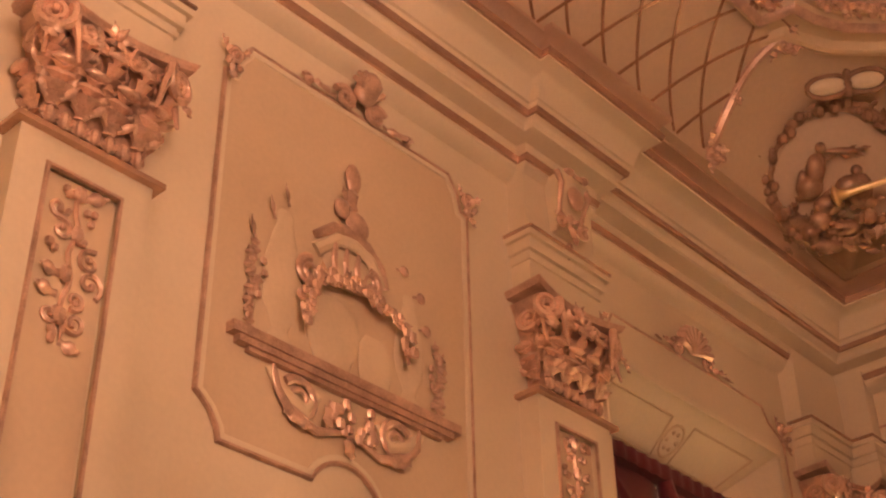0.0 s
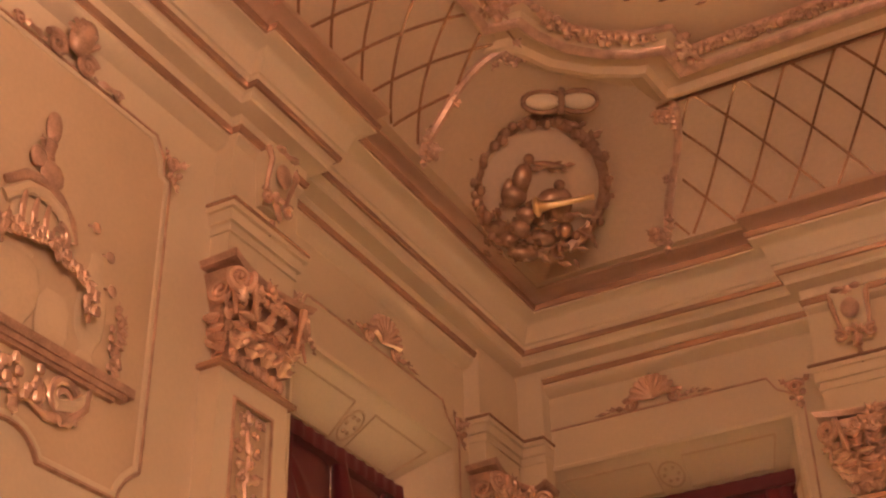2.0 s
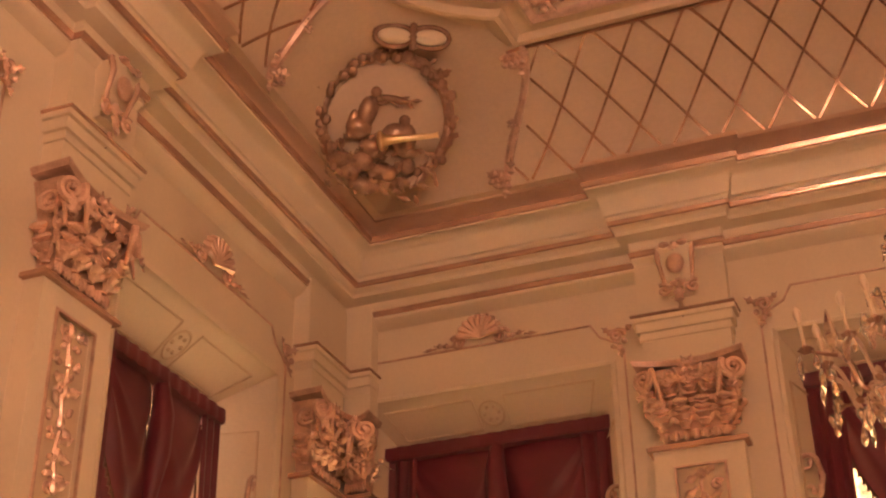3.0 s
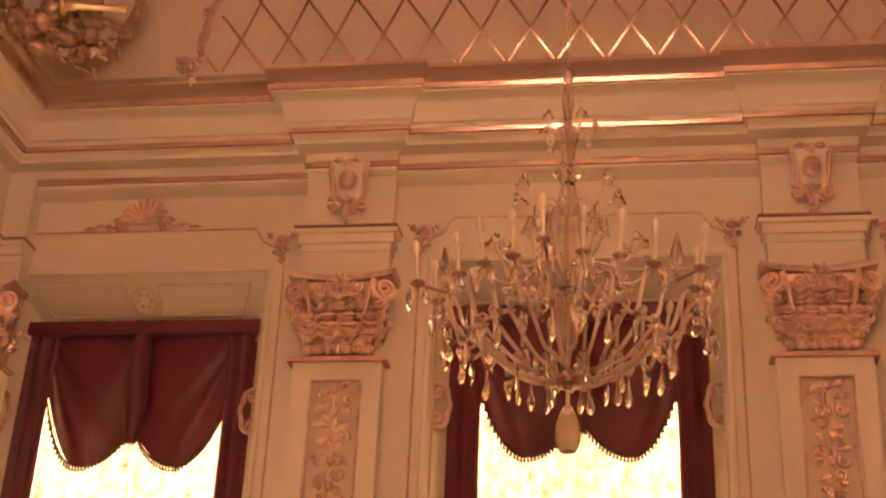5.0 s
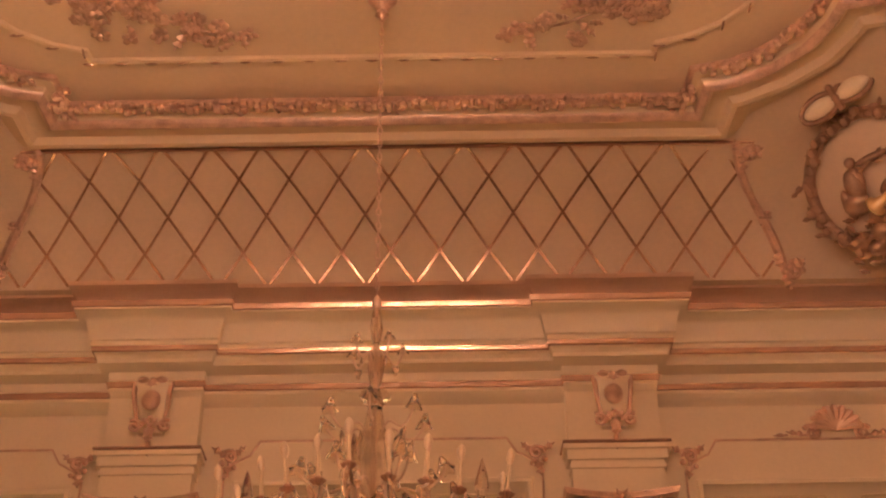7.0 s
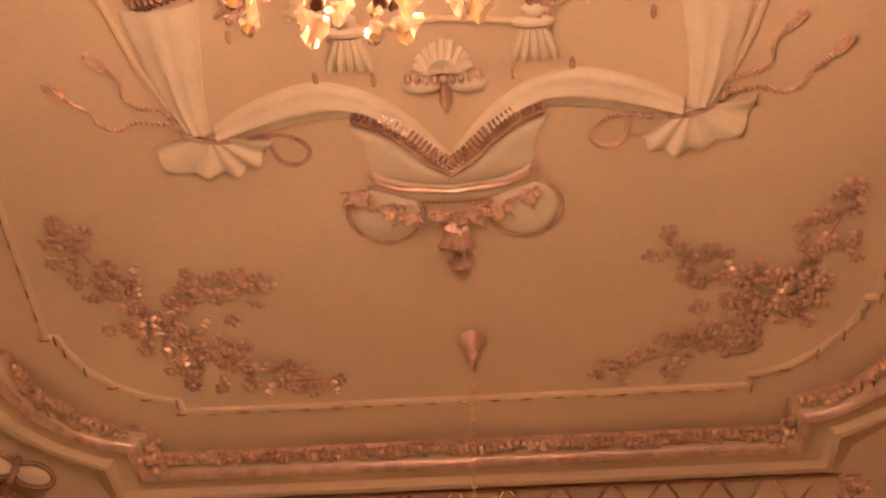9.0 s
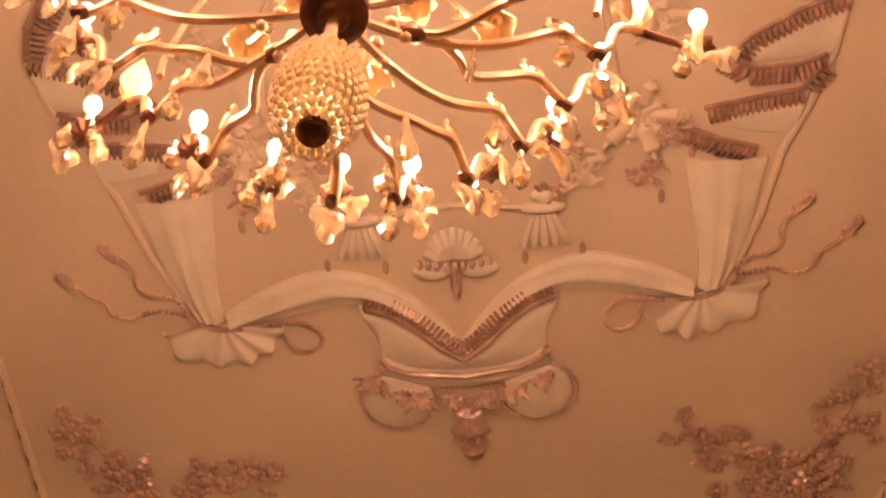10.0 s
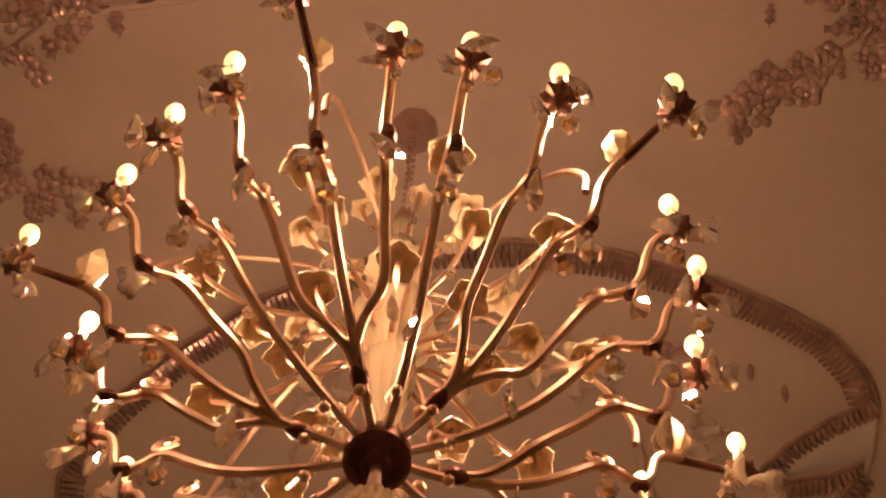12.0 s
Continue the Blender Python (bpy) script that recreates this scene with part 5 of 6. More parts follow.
    mb.tube([(DX + sx * x, 0.01, y) for x, y in ((1.81, 1.72), (1.77, 1.95), (1.66, 2.25), (1.56, 2.45), (1.47, 2.80), (1.37, 3.05))], 0.018, 6)
    part("outer_edge", mb, CEIL, dr)
    # ribbons, bows, pots and petals inside the canopy
    mb = MB()
    for q, rr, st in (((0.90, 2.22), 0.20, 0.0), ((0.90, 2.22), 0.13, 2.0), ((0.62, 2.45), 0.14, 1.0), ((0.55, 1.35), 0.17, 0.5), ((1.0, 1.75), 0.15, 1.2)):
        for k in range(5):
            a = st + 1.25 * k
            mb.leaf((DX + sx * q[0], 0.01, q[1]), (sx * math.cos(a), 0.08, math.sin(a)), (0, 1, 0), rr * 1.2, rr * 0.55, 0.4, nl=7)
        mb.spiral((DX + sx * (q[0] + 0.05), 0.02, q[1]), (sx, 0, 0), (0, 0, 1), rr * 0.8, rr * 0.2, 1.3, 0.018, 0.010, st, n=24)
    mb.tube([(DX + sx * x, 0.02, y) for x, y in ((0.0, 2.62), (0.35, 2.66), (0.62, 2.55), (0.78, 2.3), (0.80, 2.0), (0.74, 1.6), (0.5, 1.25), (0.2, 1.1), (0.0, 1.08))], 0.018, 7)
    part("ribbon", mb, CEIL, dr, "buff stucco ribbons")
    mb = MB()
    rr = random.Random(6)
    for q in ((0.48, 2.60), (0.92, 2.52), (1.02, 2.32), (0.55, 2.3), (0.95, 1.4)):
        for _ in range(9):
            a = rr.uniform(0, 6.28)
            mb.leaf((DX + sx * (q[0] + rr.uniform(-0.06, 0.06)), 0.02, q[1] + rr.uniform(-0.06, 0.06)), (math.cos(a), 0.05, math.sin(a)), (0, 1, 0), 0.09, 0.05, 0.4, nl=4)
            mb.blob((DX + sx * (q[0] + rr.uniform(-0.06, 0.06)), 0.035, q[1] + rr.uniform(-0.06, 0.06)), 0.018, seg=6, rings=4)
    for q in ((1.28, 1.50), (1.42, 1.62), (0.62, 2.92), (1.0, 2.66), (1.14, 2.42), (1.2, 2.6), (0.34, 2.95)):
        mb.blob((DX + sx * q[0], 0.012, q[1]), (0.016, 0.012, 0.042), seg=6, rings=5)
    part("petal_scatter", mb, ROSESPRAY, dr, "dull gilded flowers and scattered petals", kind="stuff")
    mb = MB()
    for k in range(5):
        mb.tube([(DX + sx * 0.44 + (k - 2) * 0.025, 0.03, 2.70), (DX + sx * 0.44 + (k - 2) * 0.045, 0.05, 2.80), (DX + sx * 0.44 + (k - 2) * 0.05, 0.03, 2.87)], [0.014, 0.024, 0.018], 6)
    mb.blob((DX + sx * 0.44, 0.03, 2.66), (0.11, 0.04, 0.03), seg=10)
    mb.blob((DX + sx * 0.44, 0.03, 2.60), (0.06, 0.035, 0.04), seg=10)
    part("flower_pot", mb, STUCCO, dr, "white ribbed stucco pot")

# cloth that falls from the meeting of the swags into the basin
for sx in (-1, 1):
    mb = MB()
    cloth(mb, [(DX + sx * x, y) for x, y in ((0.50, 3.16), (0.30, 3.27), (0.12, 3.46), (0.0, 3.53))], [(DX + sx * x, y) for x, y in ((0.42, 3.36), (0.40, 3.50), (0.22, 3.57), (0.0, 3.60))], 0.040, 1, 0.008, 14, 8)
    part("centre_fall", mb, STUCCO, dr)
    mb = MB()
    mb.tube([(DX + sx * 0.36 + 0.195 * math.cos(a), 0.02, 3.77 + 0.19 * math.sin(a)) for a in [2 * math.pi * i / 20 for i in range(21)]], 0.015, 6)
    part("lobe_border", mb, ROSEGILT, dr, "dull gilded border")
mb = MB()
mb.tube([(DX + x, 0.065, y) for x, y in ((-0.42, 3.46), (-0.39, 3.525), (-0.28, 3.575), (0.0, 3.61), (0.28, 3.575), (0.39, 3.525), (0.42, 3.46))], 0.018, 7)
part("basin_rim", mb, ROSEGILT, dr, "gilded rim of the basin")

# pendant below the meeting of the swags
mb = MB()
cloth(mb, [(DX - 0.42, 3.48), (DX - 0.25, 3.58), (DX, 3.61), (DX + 0.25, 3.58), (DX + 0.42, 3.48)], [(DX - 0.44, 3.60), (DX - 0.26, 3.68), (DX, 3.71), (DX + 0.26, 3.68), (DX + 0.44, 3.60)], 0.06, 1, 0.006)
for sx in (-1, 1):
    mb.blob((DX + sx * 0.36, 0.02, 3.77), (0.185, 0.055, 0.18), seg=16, rings=9)
part("basin", mb, STUCCO, dr)
mb = MB()
cord(mb, [(DX - 0.44, 3.60), (DX - 0.26, 3.68), (DX, 3.71), (DX + 0.26, 3.68), (DX + 0.44, 3.60)], 0.012)
rr = random.Random(9)
for i in range(46):
    x = rr.uniform(-0.52, 0.52)
    y = 3.76 - 0.20 * (x / 0.56) ** 2 + rr.uniform(-0.03, 0.04)
    mb.blob((DX + x, 0.09, y), rr.uniform(0.018, 0.034), seg=6, rings=4)
    a = rr.uniform(0, 6.28)
    mb.leaf((DX + x, 0.08, y), (math.cos(a), 0.1, math.sin(a)), (0, 1, 0), 0.08, 0.045, 0.4, nl=4)
part("garland", mb, GOLD, dr, "gilded flower garland", kind="stuff")
mb = MB()
for a in (-24, -8, 8, 24):
    t = radians(a)
    mb.leaf((DX, 0.04, 3.80), (math.sin(t), 0.05, math.cos(t)), (0, 1, 0), 0.26, 0.10, 0.4)
mb.lathe([(0.02, 0.0), (0.065, 0.02), (0.05, 0.07), (0.02, 0.09)], 12, (DX, 0.05, 4.08))
part("pendant", mb, ROSEGILT, dr, "dull gilded leaf pendant")
shell = MB()
for k in range(9):
    a = math.pi * (0.06 + 0.88 * k / 8)
    shell.tube([(DX, 0.03, 2.90), (DX + 0.08 * math.cos(a), 0.055, 2.90 - 0.085 * math.sin(a)), (DX + 0.14 * math.cos(a), 0.03, 2.90 - 0.17 * math.sin(a))], [0.016, 0.026, 0.020], 6)
part("shell", shell, STUCCO, dr, "white stucco shell")
for sx in (-1, 1):
    mb = MB()
    mb.blob((DX + sx * 0.11, 0.025, 2.98), (0.10, 0.04, 0.05), seg=12, rings=7)
    part("lobe", mb, STUCCO, dr, "white stucco lobe below the shell")
bead = MB()
bead.blob((0, 0, 0), (0.019, 0.022, 0.026), seg=7, rings=5)
bead = bead.mesh("bead", GOLD)
for k in range(9):
    part("bead", bead, None, dr, m=pose(DX - 0.17 + 0.0425 * k, 0.065, 2.915 + 0.022 * math.sin(math.pi * k / 8)))
mb = MB()
mb.tube([(DX, 0.05, 2.95), (DX, 0.06, 3.06), (DX, 0.03, 3.15)], [0.016, 0.030, 0.010], 7)
part("drop", mb, ROSEGILT, dr, "dull gilded drop")
# ---- chandeliers ----
def drop_mesh(l, w, glass):
    """A faceted crystal drop that hangs from its top."""
    mb = MB()
    mb.lathe([(0.0015, 0.0), (0.004, -0.01), (0.006, -0.02), (w * 0.35, -l * 0.35), (w * 0.8, -l * 0.62), (w, -l * 0.76), (w * 0.7, -l * 0.92), (0.002, -l)], 6)
    return mb.mesh("pendant", glass, False)


def plaque_mesh(glass):
    """A flat, lobed crystal plaque."""
    mb = MB()
    out = []
    for i in range(14):
        a = 2 * math.pi * i / 14
        rr = 0.030 * (1 + 0.30 * math.cos(3 * a))
        out.append((rr * math.sin(a), -0.065 - rr * 1.75 * math.cos(a)))
    rows = [[(x * k, d, -0.065 + (z + 0.065) * k) for x, z in out] for d, k in ((-0.014, 0.05), (-0.010, 0.55), (0.0, 1.0), (0.010, 0.55), (0.014, 0.05))]
    mb.grid(rows, close=True, cap=True)
    return mb.mesh("pendant", glass, False)


def spike_mesh(glass):
    mb = MB()
    mb.lathe([(0.004, 0.0), (0.018, 0.01), (0.010, 0.03), (0.028, 0.07), (0.033, 0.10), (0.022, 0.17), (0.003, 0.25)], 14, ribs=0.14)
    return mb.mesh("spire", glass, False)


ARM = [(0.06, 0.0), (0.12, 0.006), (0.21, 0.036), (0.30, 0.092), (0.38, 0.180), (0.435, 0.250), (0.475, 0.268), (0.510, 0.242), (0.540, 0.236), (0.566, 0.286), (0.588, 0.374)]
ARM_END = [(0.612, 0.442), (0.640, 0.474), (0.670, 0.480)]
SPIRE_END = [(0.610, 0.418), (0.637, 0.442), (0.664, 0.452)]
STAY = [(0.560, 0.46), (0.572, 0.58), (0.530, 0.75), (0.445, 0.88), (0.340, 0.97), (0.230, 1.02), (0.12, 1.02), (0.03, 0.98)]


def cup_mesh(metal):
    """A dark star-shaped drip pan with a socket."""
    mb = MB()
    n = 16
    rows = []
    for rr, z in ((0.008, -0.022), (0.018, -0.018), (0.034, -0.002), (0.038, 0.004), (0.018, 0.000), (0.014, 0.02), (0.006, 0.02)):
        rows.append([(rr * (1.12 if i % 2 else 0.86) * math.cos(2 * math.pi * i / n), rr * (1.12 if i % 2 else 0.86) * math.sin(2 * math.pi * i / n), z) for i in range(n)])
    mb.grid(rows, close=True, cap=True)
    return mb.mesh("cup", metal, False)


def candle_mesh(wax):
    mb = MB()
    mb.lathe([(0.0125, 0.012), (0.0125, 0.022), (0.0105, 0.03), (0.0105, 0.118), (0.008, 0.122)], 12)
    return mb.mesh("candle", wax)


def bulb_mesh(mat):
    mb = MB()
    mb.lathe([(0.007, 0.120), (0.011, 0.126), (0.0185, 0.140), (0.0215, 0.156), (0.0195, 0.172), (0.011, 0.186), (0.002, 0.193)], 16)
    return mb.mesh("bulb", mat)


def tulip_mesh(glass):
    """A ribbed glass blossom with a flaring, scalloped rim that opens downward."""
    mb = MB()
    n = 20
    rows = []
    for rr, z, lobe in ((0.005, 0.075, 0), (0.012, 0.070, 0), (0.020, 0.045, 0.03), (0.030, 0.018, 0.06), (0.046, -0.004, 0.14), (0.043, -0.008, 0.14), (0.026, 0.016, 0.06), (0.012, 0.05, 0)):
        rows.append([(rr * (1 + lobe * math.cos(5 * 2 * math.pi * i / n)) * math.cos(2 * math.pi * i / n), rr * (1 + lobe * math.cos(5 * 2 * math.pi * i / n)) * math.sin(2 * math.pi * i / n), z - 0.05 * lobe * math.cos(5 * 2 * math.pi * i / n)) for i in range(n)])
    mb.grid(rows, close=True, cap=True)
    return mb.mesh("tulip", glass)


def fittings(glass, brass, frost, lit, rise, bowl):
    """The repeated pieces of one chandelier, in its glass and metal; rise: how steeply the arms climb; bowl: the size of its bead bowl."""
    dark = BRONZE if lit else BRONZE_DIM
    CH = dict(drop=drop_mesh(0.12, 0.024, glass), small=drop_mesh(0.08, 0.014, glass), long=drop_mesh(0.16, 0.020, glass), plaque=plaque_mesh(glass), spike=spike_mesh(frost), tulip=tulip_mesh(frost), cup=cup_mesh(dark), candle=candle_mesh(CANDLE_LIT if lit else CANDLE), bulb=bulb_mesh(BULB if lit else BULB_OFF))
    CH["glass"], CH["brass"], CH["frost"], CH["dark"], CH["rise"], CH["bowl"] = glass, brass, frost, dark, rise, bowl
    # a middle arm and a long arm run from the hub; the two others branch off a node of a long arm
    for key, end, side in (("arm", ARM_END, 0), ("long_arm", SPIRE_END, 0), ("branch_after", ARM_END, -1), ("branch_before", ARM_END, 1)):
        mb = MB()
        pts = [(x, 0.006 * math.sin(9 * x), z * rise) for x, z in ARM + end]
        if side:
            pts = [(0.145, side * 0.040, 0.018), (0.195, side * 0.044, 0.034 * rise), (0.250, side * 0.026, 0.062 * rise)] + pts[3:]
        line = smooth_line(pts)
        mb.tube(line, [0.0092 + 0.0016 * min(1.0, i / 18) for i in range(len(line))], 8)
        if not side:
            mb.blob((0.105, 0.0, 0.030), 0.015, seg=7, rings=5)
            mb.blob((0.135, 0.0, -0.012), 0.012, seg=7, rings=5)
        mb.spiral((0.455, 0, 0.268 * rise + 0.044), (1, 0, 0), (0, 0, 1), 0.040, 0.014, 1.1, 0.0085, 0.006, 3.9, n=14, nr=5)
        CH[key] = mb.mesh("arm", brass)
    mb = MB()
    mb.tube([(0.125, 0, 0.012), (0.138, 0, 0.015), (0.155, 0, 0.019), (0.170, 0, 0.024)], [0.011, 0.018, 0.018, 0.011], 9)
    CH["node"] = mb.mesh("node", dark)
    mb = MB()
    mb.tube([(0.520, 0, 0.236 * rise), (0.530, 0, 0.233 * rise), (0.542, 0, 0.236 * rise), (0.552, 0, 0.252 * rise)], [0.012, 0.017, 0.017, 0.012], 8)
    CH["joint"] = mb.mesh("joint", dark)
    mb = MB()
    mb.tube([(0.652, 0, 0.450 * rise), (0.72, 0, 0.460 * rise), (0.80, 0, 0.476 * rise)], [0.011, 0.009, 0.008], 7)
    CH["rod"] = mb.mesh("rod", dark)
    mb = MB()
    line = smooth_line([(x, 0, z * rise) for x, z in STAY])
    mb.tube(line, [0.0085 - 0.004 * i / len(line) for i in range(len(line))], 7)
    CH["stay"] = mb.mesh("stay", brass)
    return CH


def chandelier(place, z, lit, label, CH, size=1.0):
    th = thing("chandelier", pose(place[0], place[1], z) @ Matrix.Scale(size, 4), label, "chandelier", "chandeliers of the hall")
    r, rise = random.Random(17), CH["rise"]
    mb = MB()
    mb.lathe([(0.012, -0.055), (0.024, -0.05), (0.030, -0.036), (0.052, -0.032), (0.062, -0.024), (0.064, 0.0), (0.060, 0.024), (0.04, 0.032), (0.02, 0.06)], 24)
    part("hub", mb, CH["dark"], th, "dark bronze hub")
    mb = MB()
    k = CH["bowl"]
    mb.lathe([(r0 * k, z0 * k) for r0, z0 in ((0.008, -0.235), (0.012, -0.21), (0.030, -0.197), (0.034, -0.187), (0.014, -0.165))] + [(0.010, -0.05)], 14)
    part("drop_stem", mb, CH["brass"], th, "brass stem")
    # crystal bowl hung below the hub, with a dark cap
    mb = MB()
    rings = [(0.026 + 0.046 * math.sin(math.pi * (0.08 + 0.80 * (row / 13) ** 1.25)) ** 0.75, -0.222 - 0.233 * row / 13) for row in range(14)]
    for row, (rad, deep) in enumerate(rings + [(0.034, -0.462)]):
        n = max(12, int(2 * math.pi * rad / 0.0150))
        for i in range(n):
            a = 2 * math.pi * (i + 0.5 * (row % 2)) / n
            mb.blob((rad * k * math.cos(a), rad * k * math.sin(a), deep * k), (0.0090 * k, 0.0090 * k, 0.0150 * k), seg=5, rings=3)
    bowl = part("crystal_bowl", mb, CH["frost"], th, "bowl of crystal beads", smooth=False, kind="stuff")
    mb = MB()
    mb.lathe([(r0 * k, z0 * k) for r0, z0 in ((0.010, -0.446), (0.024, -0.452), (0.028, -0.466), (0.024, -0.475), (0.015, -0.469), (0.011, -0.459), (0.004, -0.459))], 18)
    part("cap", mb, CH["dark"], bowl, "dark bronze cap")
    # glass stem: a long fluted vase with a flaring collar, then slimmer balusters
    for name, prof in (
        ("vase_foot", [(0.014, 0.08), (0.024, 0.14), (0.042, 0.26), (0.058, 0.38), (0.060, 0.46), (0.046, 0.50)]),
        ("vase", [(0.046, 0.50), (0.060, 0.53), (0.086, 0.62), (0.096, 0.71), (0.090, 0.80), (0.066, 0.94), (0.044, 1.06), (0.036, 1.12)]),
        ("collar_glass", [(0.032, 1.12), (0.050, 1.15), (0.084, 1.19), (0.079, 1.195), (0.034, 1.17), (0.024, 1.22)]),
        ("baluster", [(0.018, 1.22), (0.030, 1.27), (0.044, 1.36), (0.038, 1.45), (0.018, 1.52)]),
        ("baluster", [(0.016, 1.52), (0.026, 1.56), (0.034, 1.62), (0.026, 1.70), (0.014, 1.76)]),
    ):
        mb = MB()
        mb.lathe(prof, 28, ribs=0.07)
        part(name, mb, CH["frost"], th, "ribbed glass stem piece")
    mb = MB()
    top = (ZC - z) / size
    mb.tube([(0, 0, 0.03), (0, 0, 1.80)], 0.009, 8)
    mb.lathe([(0.012, 1.75), (0.028, 1.78), (0.022, 1.81), (0.008, 1.84)], 14)
    part("core", mb, CH["brass"], th, "brass core rod")
    mb = MB()
    n = int((top - 0.16 - 1.83) / 0.052)
    for i in range(n):
        zz = 1.83 + 0.052 * (i + 0.5)
        pts = [(0.013 * math.cos(a), 0, zz + 0.031 * math.sin(a)) if i % 2 else (0, 0.013 * math.cos(a), zz + 0.031 * math.sin(a)) for a in [2 * math.pi * q / 10 for q in range(11)]]
        mb.tube(pts, 0.005, 5)
    part("chain", mb, ROSEGILT, th, "dull gilded chain", kind="stuff")
    mb = MB()
    mb.lathe([(0.012, top - 0.20), (0.02, top - 0.17), (0.045, top - 0.15), (0.035, top - 0.12), (0.06, top - 0.06), (0.095, top - 0.012), (0.09, top + 0.002)], 18, ribs=0.05)
    part("canopy", mb, ROSEGILT, th, "dull rose gilt ceiling canopy")
    # six long arms that carry a spire, with three shorter arms between each two
    for k in range(24):
        long = k % 4 == 0 and k != 8
        yaw = -35 + 60 * (k // 4) + (0, 15.5, 29.5, 44.5)[k % 4] + r.uniform(-1.5, 1.5)
        m = pose(0, 0, 0, 0, 0, yaw)
        arm = part("arm", CH[("long_arm" if long else "arm", "branch_after", "arm", "branch_before")[k % 4]], None, th, "curved brass arm with a candle", m)
        part("joint", CH["joint"], None, arm, "dark bronze joint")
        r_tip, z_tip = (0.808, 0.482 * rise) if long else (0.670, 0.487 * rise)
        if k % 4 == 0:
            part("node", CH["node"], None, arm, "dark bronze node")
        if long:
            part("rod", CH["rod"], None, arm, "dark bronze rod")
            part("spire", CH["spike"], None, arm, "faceted glass spire", pose(0.660, 0, 0.456 * rise, 0, 4, 0))
            if lit:
                part("stay", CH["stay"], None, th, "slender curved brass stay", m)
        at = pose(r_tip, 0, z_tip, 0, r.uniform(4, 11), 0)
        part("cup", CH["cup"], None, arm, "dark star-shaped drip pan", at)
        tall = at @ Matrix.Diagonal((1, 1, 1.22, 1))
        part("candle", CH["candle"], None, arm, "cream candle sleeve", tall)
        part("bulb", CH["bulb"], None, arm, "glowing flame-shaped bulb" if lit else "unlit flame-shaped bulb", tall)
        # crystals on the drip pan, at the joint and half way along the arm
        for q, key, s in ((r.uniform(-40, 40), "plaque", 1.2), (r.uniform(70, 150), "drop", 0.95), (r.uniform(210, 290), "plaque", 1.05), (r.uniform(150, 210), "small", 1.0))[:4 if lit else 2]:
            a = radians(q)
            part("pendant", CH[key], None, th, m=m @ pose(r_tip + 0.042 * math.cos(a), 0.042 * math.sin(a), z_tip - 0.004, r.uniform(-4, 4), r.uniform(-4, 4), r.uniform(0, 360)) @ Matrix.Scale(s, 4))
        part("pendant", CH["plaque" if k % 2 else "long"], None, th, m=m @ pose(0.535, 0, 0.222 * rise, r.uniform(-5, 5), r.uniform(-5, 5), r.uniform(0, 360)) @ Matrix.Scale(1.15, 4))
        if lit and k % 2 == 0:
            part("pendant", CH["drop"], None, th, m=m @ pose(0.46, 0.0, 0.255 * rise, r.uniform(-5, 5), r.uniform(-5, 5), r.uniform(0, 360)))
        if k % 3 == 1:
            part("pendant", CH["long"], None, th, m=m @ pose(0.27, 0, 0.06, r.uniform(-5, 5), r.uniform(-5, 5), r.uniform(0, 360)) @ Matrix.Diagonal((1.2, 0.5, 1, 1)))
    # tiers of glass blossoms round the stem
    for zz, rad, count, s in ((0.44, 0.22, 8, 1.0), (0.58, 0.44, 9, 1.1), (0.64, 0.31, 6, 1.0), (0.98, 0.27, 7, 1.0), (1.42, 0.15, 5, 0.7)):
        mb = MB()
        line = smooth_line([(0.02, 0, -0.06), (rad * 0.35, 0, 0.03), (rad * 0.7, 0, -0.03), (rad * 0.95, 0, 0.03), (rad, 0, 0.09)])
        mb.tube(line, 0.0065, 6)
        me = mb.mesh("upper_arm", CH["brass"])
        for i in range(count):
            m = pose(0, 0, zz, 0, 0, 360.0 / count * i + 11 + r.uniform(-5, 5))
            part("upper_arm", me, None, th, "slender brass arm", m)
            part("tulip", CH["tulip"], None, th, "ribbed glass blossom", m @ pose(rad, 0, 0.06, 0, r.uniform(-25, 25), 0) @ Matrix.Scale(s, 4))
            part("pendant", CH["small" if i % 2 else "plaque"], None, th, m=m @ pose(rad * 0.72, 0, -0.02, 0, 0, r.uniform(0, 360)) @ Matrix.Scale(0.9 * s, 4))


# warm tint and low transmission paint bulb glow into the ribbed glass
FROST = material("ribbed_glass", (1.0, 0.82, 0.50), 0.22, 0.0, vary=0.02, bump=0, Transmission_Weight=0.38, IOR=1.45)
# unlit copy of the ribbed glass, paler, with no glow in its colour
FROST_DIM = material("unlit_ribbed_glass", (0.96, 0.88, 0.80), 0.08, 0.0, vary=0.05, bump=0, Transmission_Weight=0.97, IOR=1.22)
HUB_Z = 3.95
chandelier(CH_NEAR, HUB_Z, True, "lit crystal and brass chandelier with candle bulbs", fittings(CRYSTAL, BRASS, FROST, True, 1.0, 1.0))
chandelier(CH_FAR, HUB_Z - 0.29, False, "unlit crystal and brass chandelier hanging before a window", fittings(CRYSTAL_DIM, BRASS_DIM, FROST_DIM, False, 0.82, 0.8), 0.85)
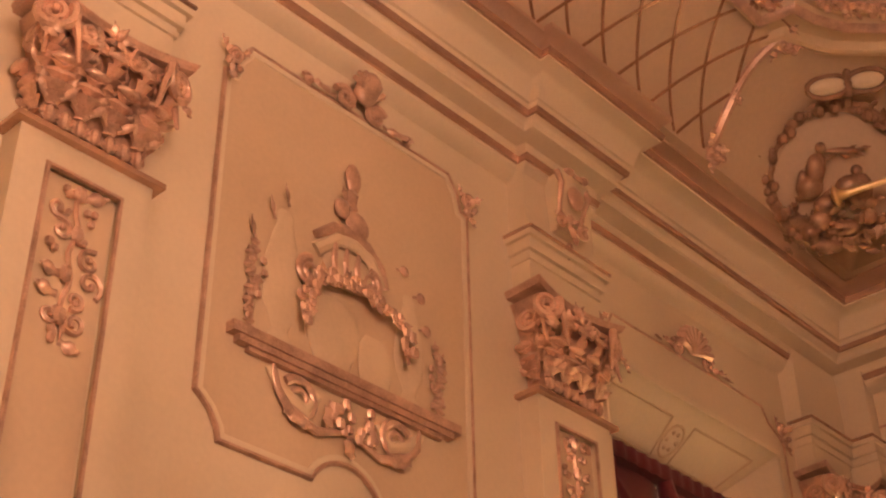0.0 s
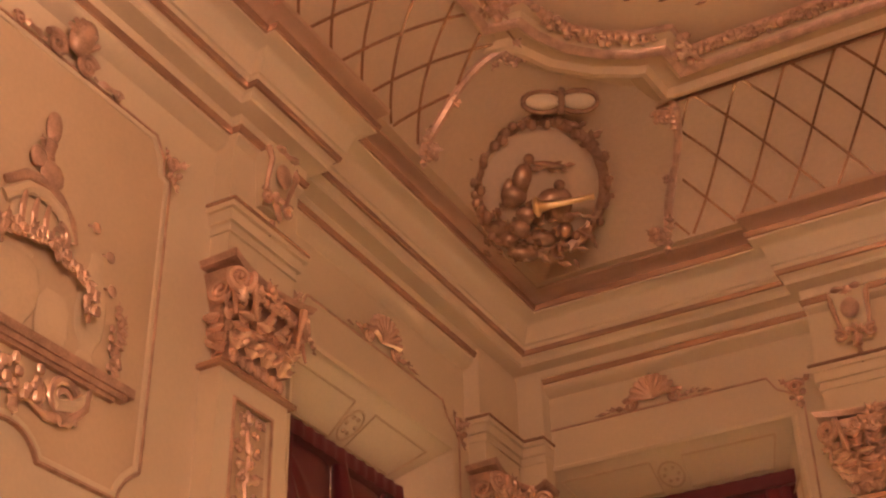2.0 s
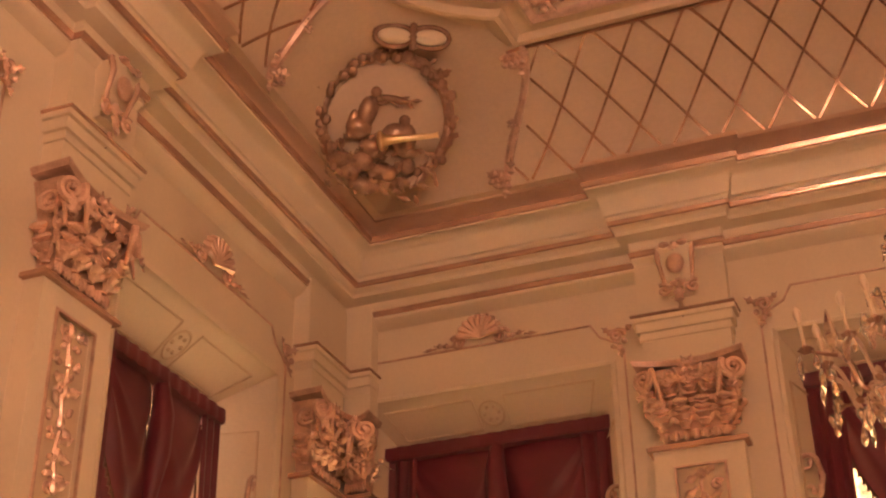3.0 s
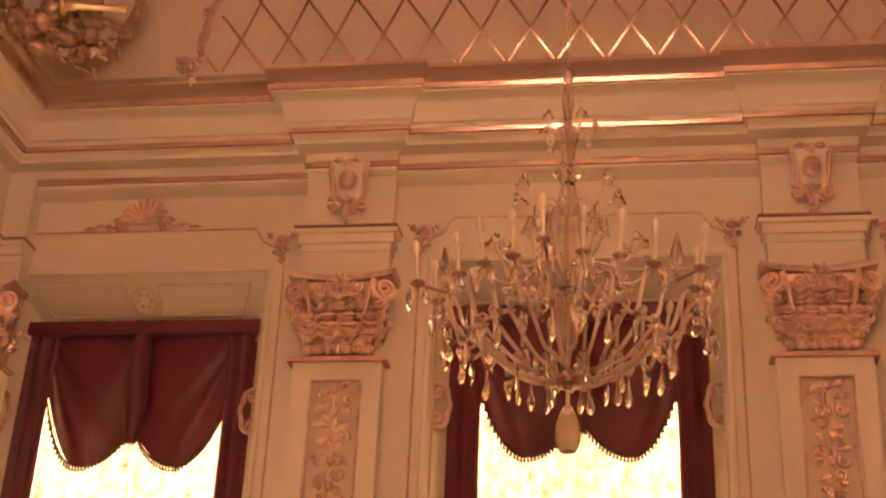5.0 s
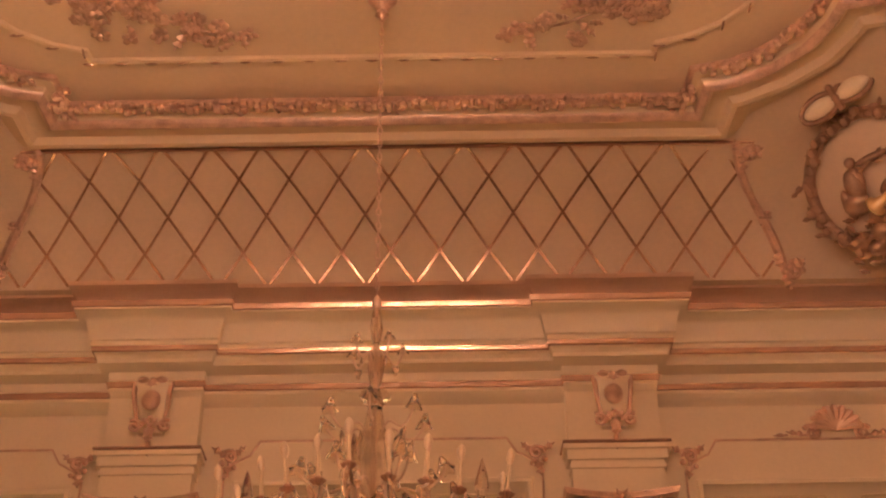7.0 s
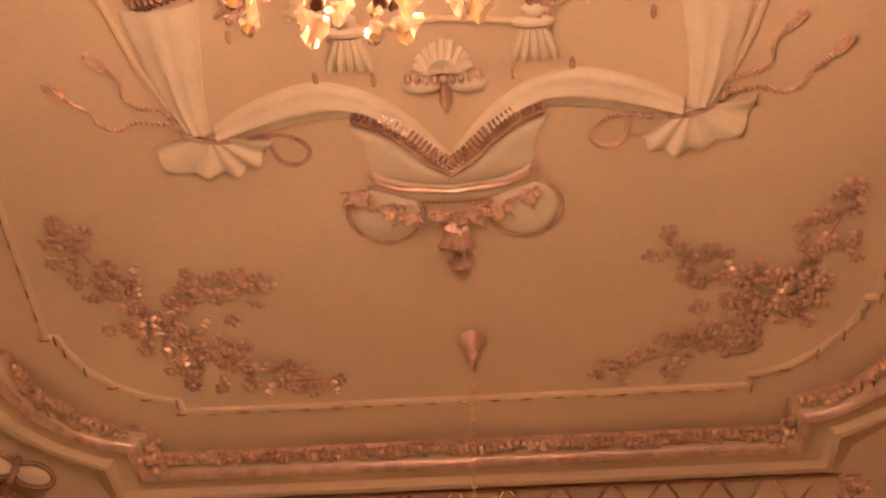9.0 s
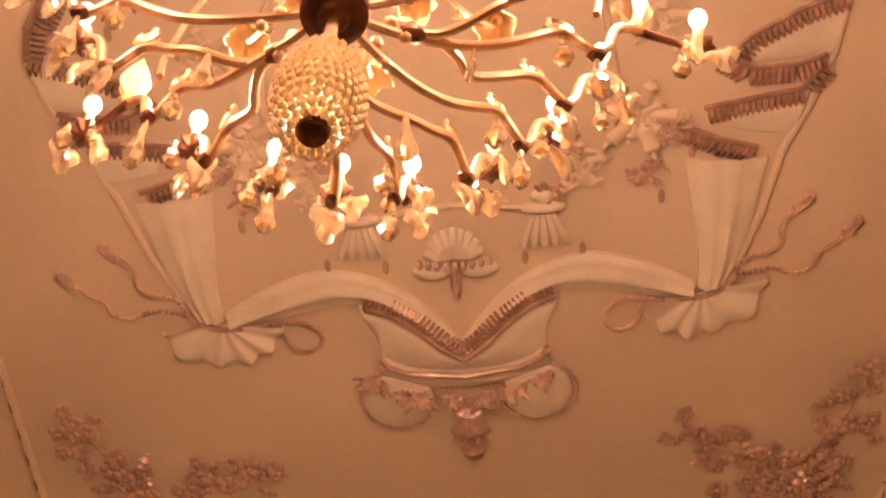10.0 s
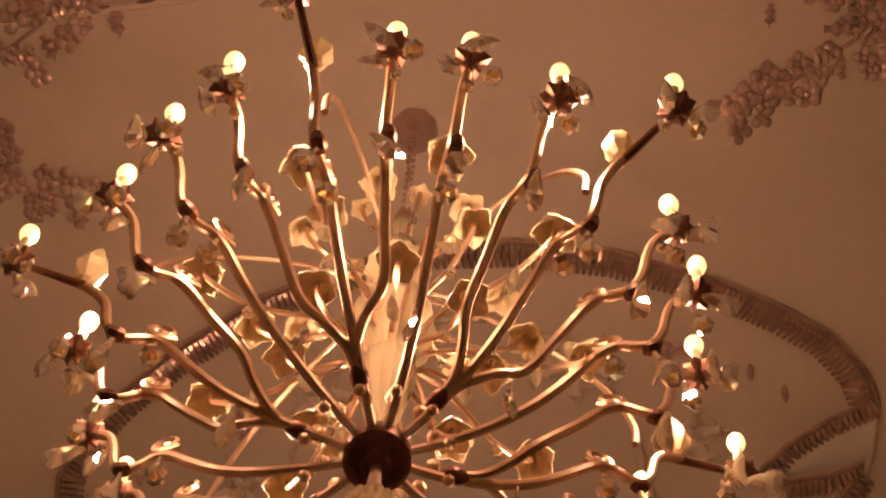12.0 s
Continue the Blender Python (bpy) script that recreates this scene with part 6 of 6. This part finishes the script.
# ---- lamps ----
for i in range(6):
    a = radians(60 * i + 18)
    point_lamp("bulb_light", (CH_NEAR[0] + 0.64 * math.cos(a), CH_NEAR[1] + 0.64 * math.sin(a), HUB_Z + 0.64), 0.03, BULB_WATTS, WARM)
for u in WIN_N:
    area_lamp("window_daylight", look((u, YN + 0.74, 3.6), (u, YN, 3.6)), 1.5, 3.2, WINDOW_WATTS, (1.0, 0.645, 0.43))
area_lamp("window_daylight", look((-XW - 0.74, WIN_W[0], 3.6), (-XW, WIN_W[0], 3.6)), 1.5, 3.2, WINDOW_WATTS, (1.0, 0.645, 0.43))
# added fill with no bulb of its own, hidden inside to brighten the bead bowl
point_lamp("bowl_fill", (CH_NEAR[0], CH_NEAR[1], HUB_Z - 0.34), 0.02, 5.2, WARM)
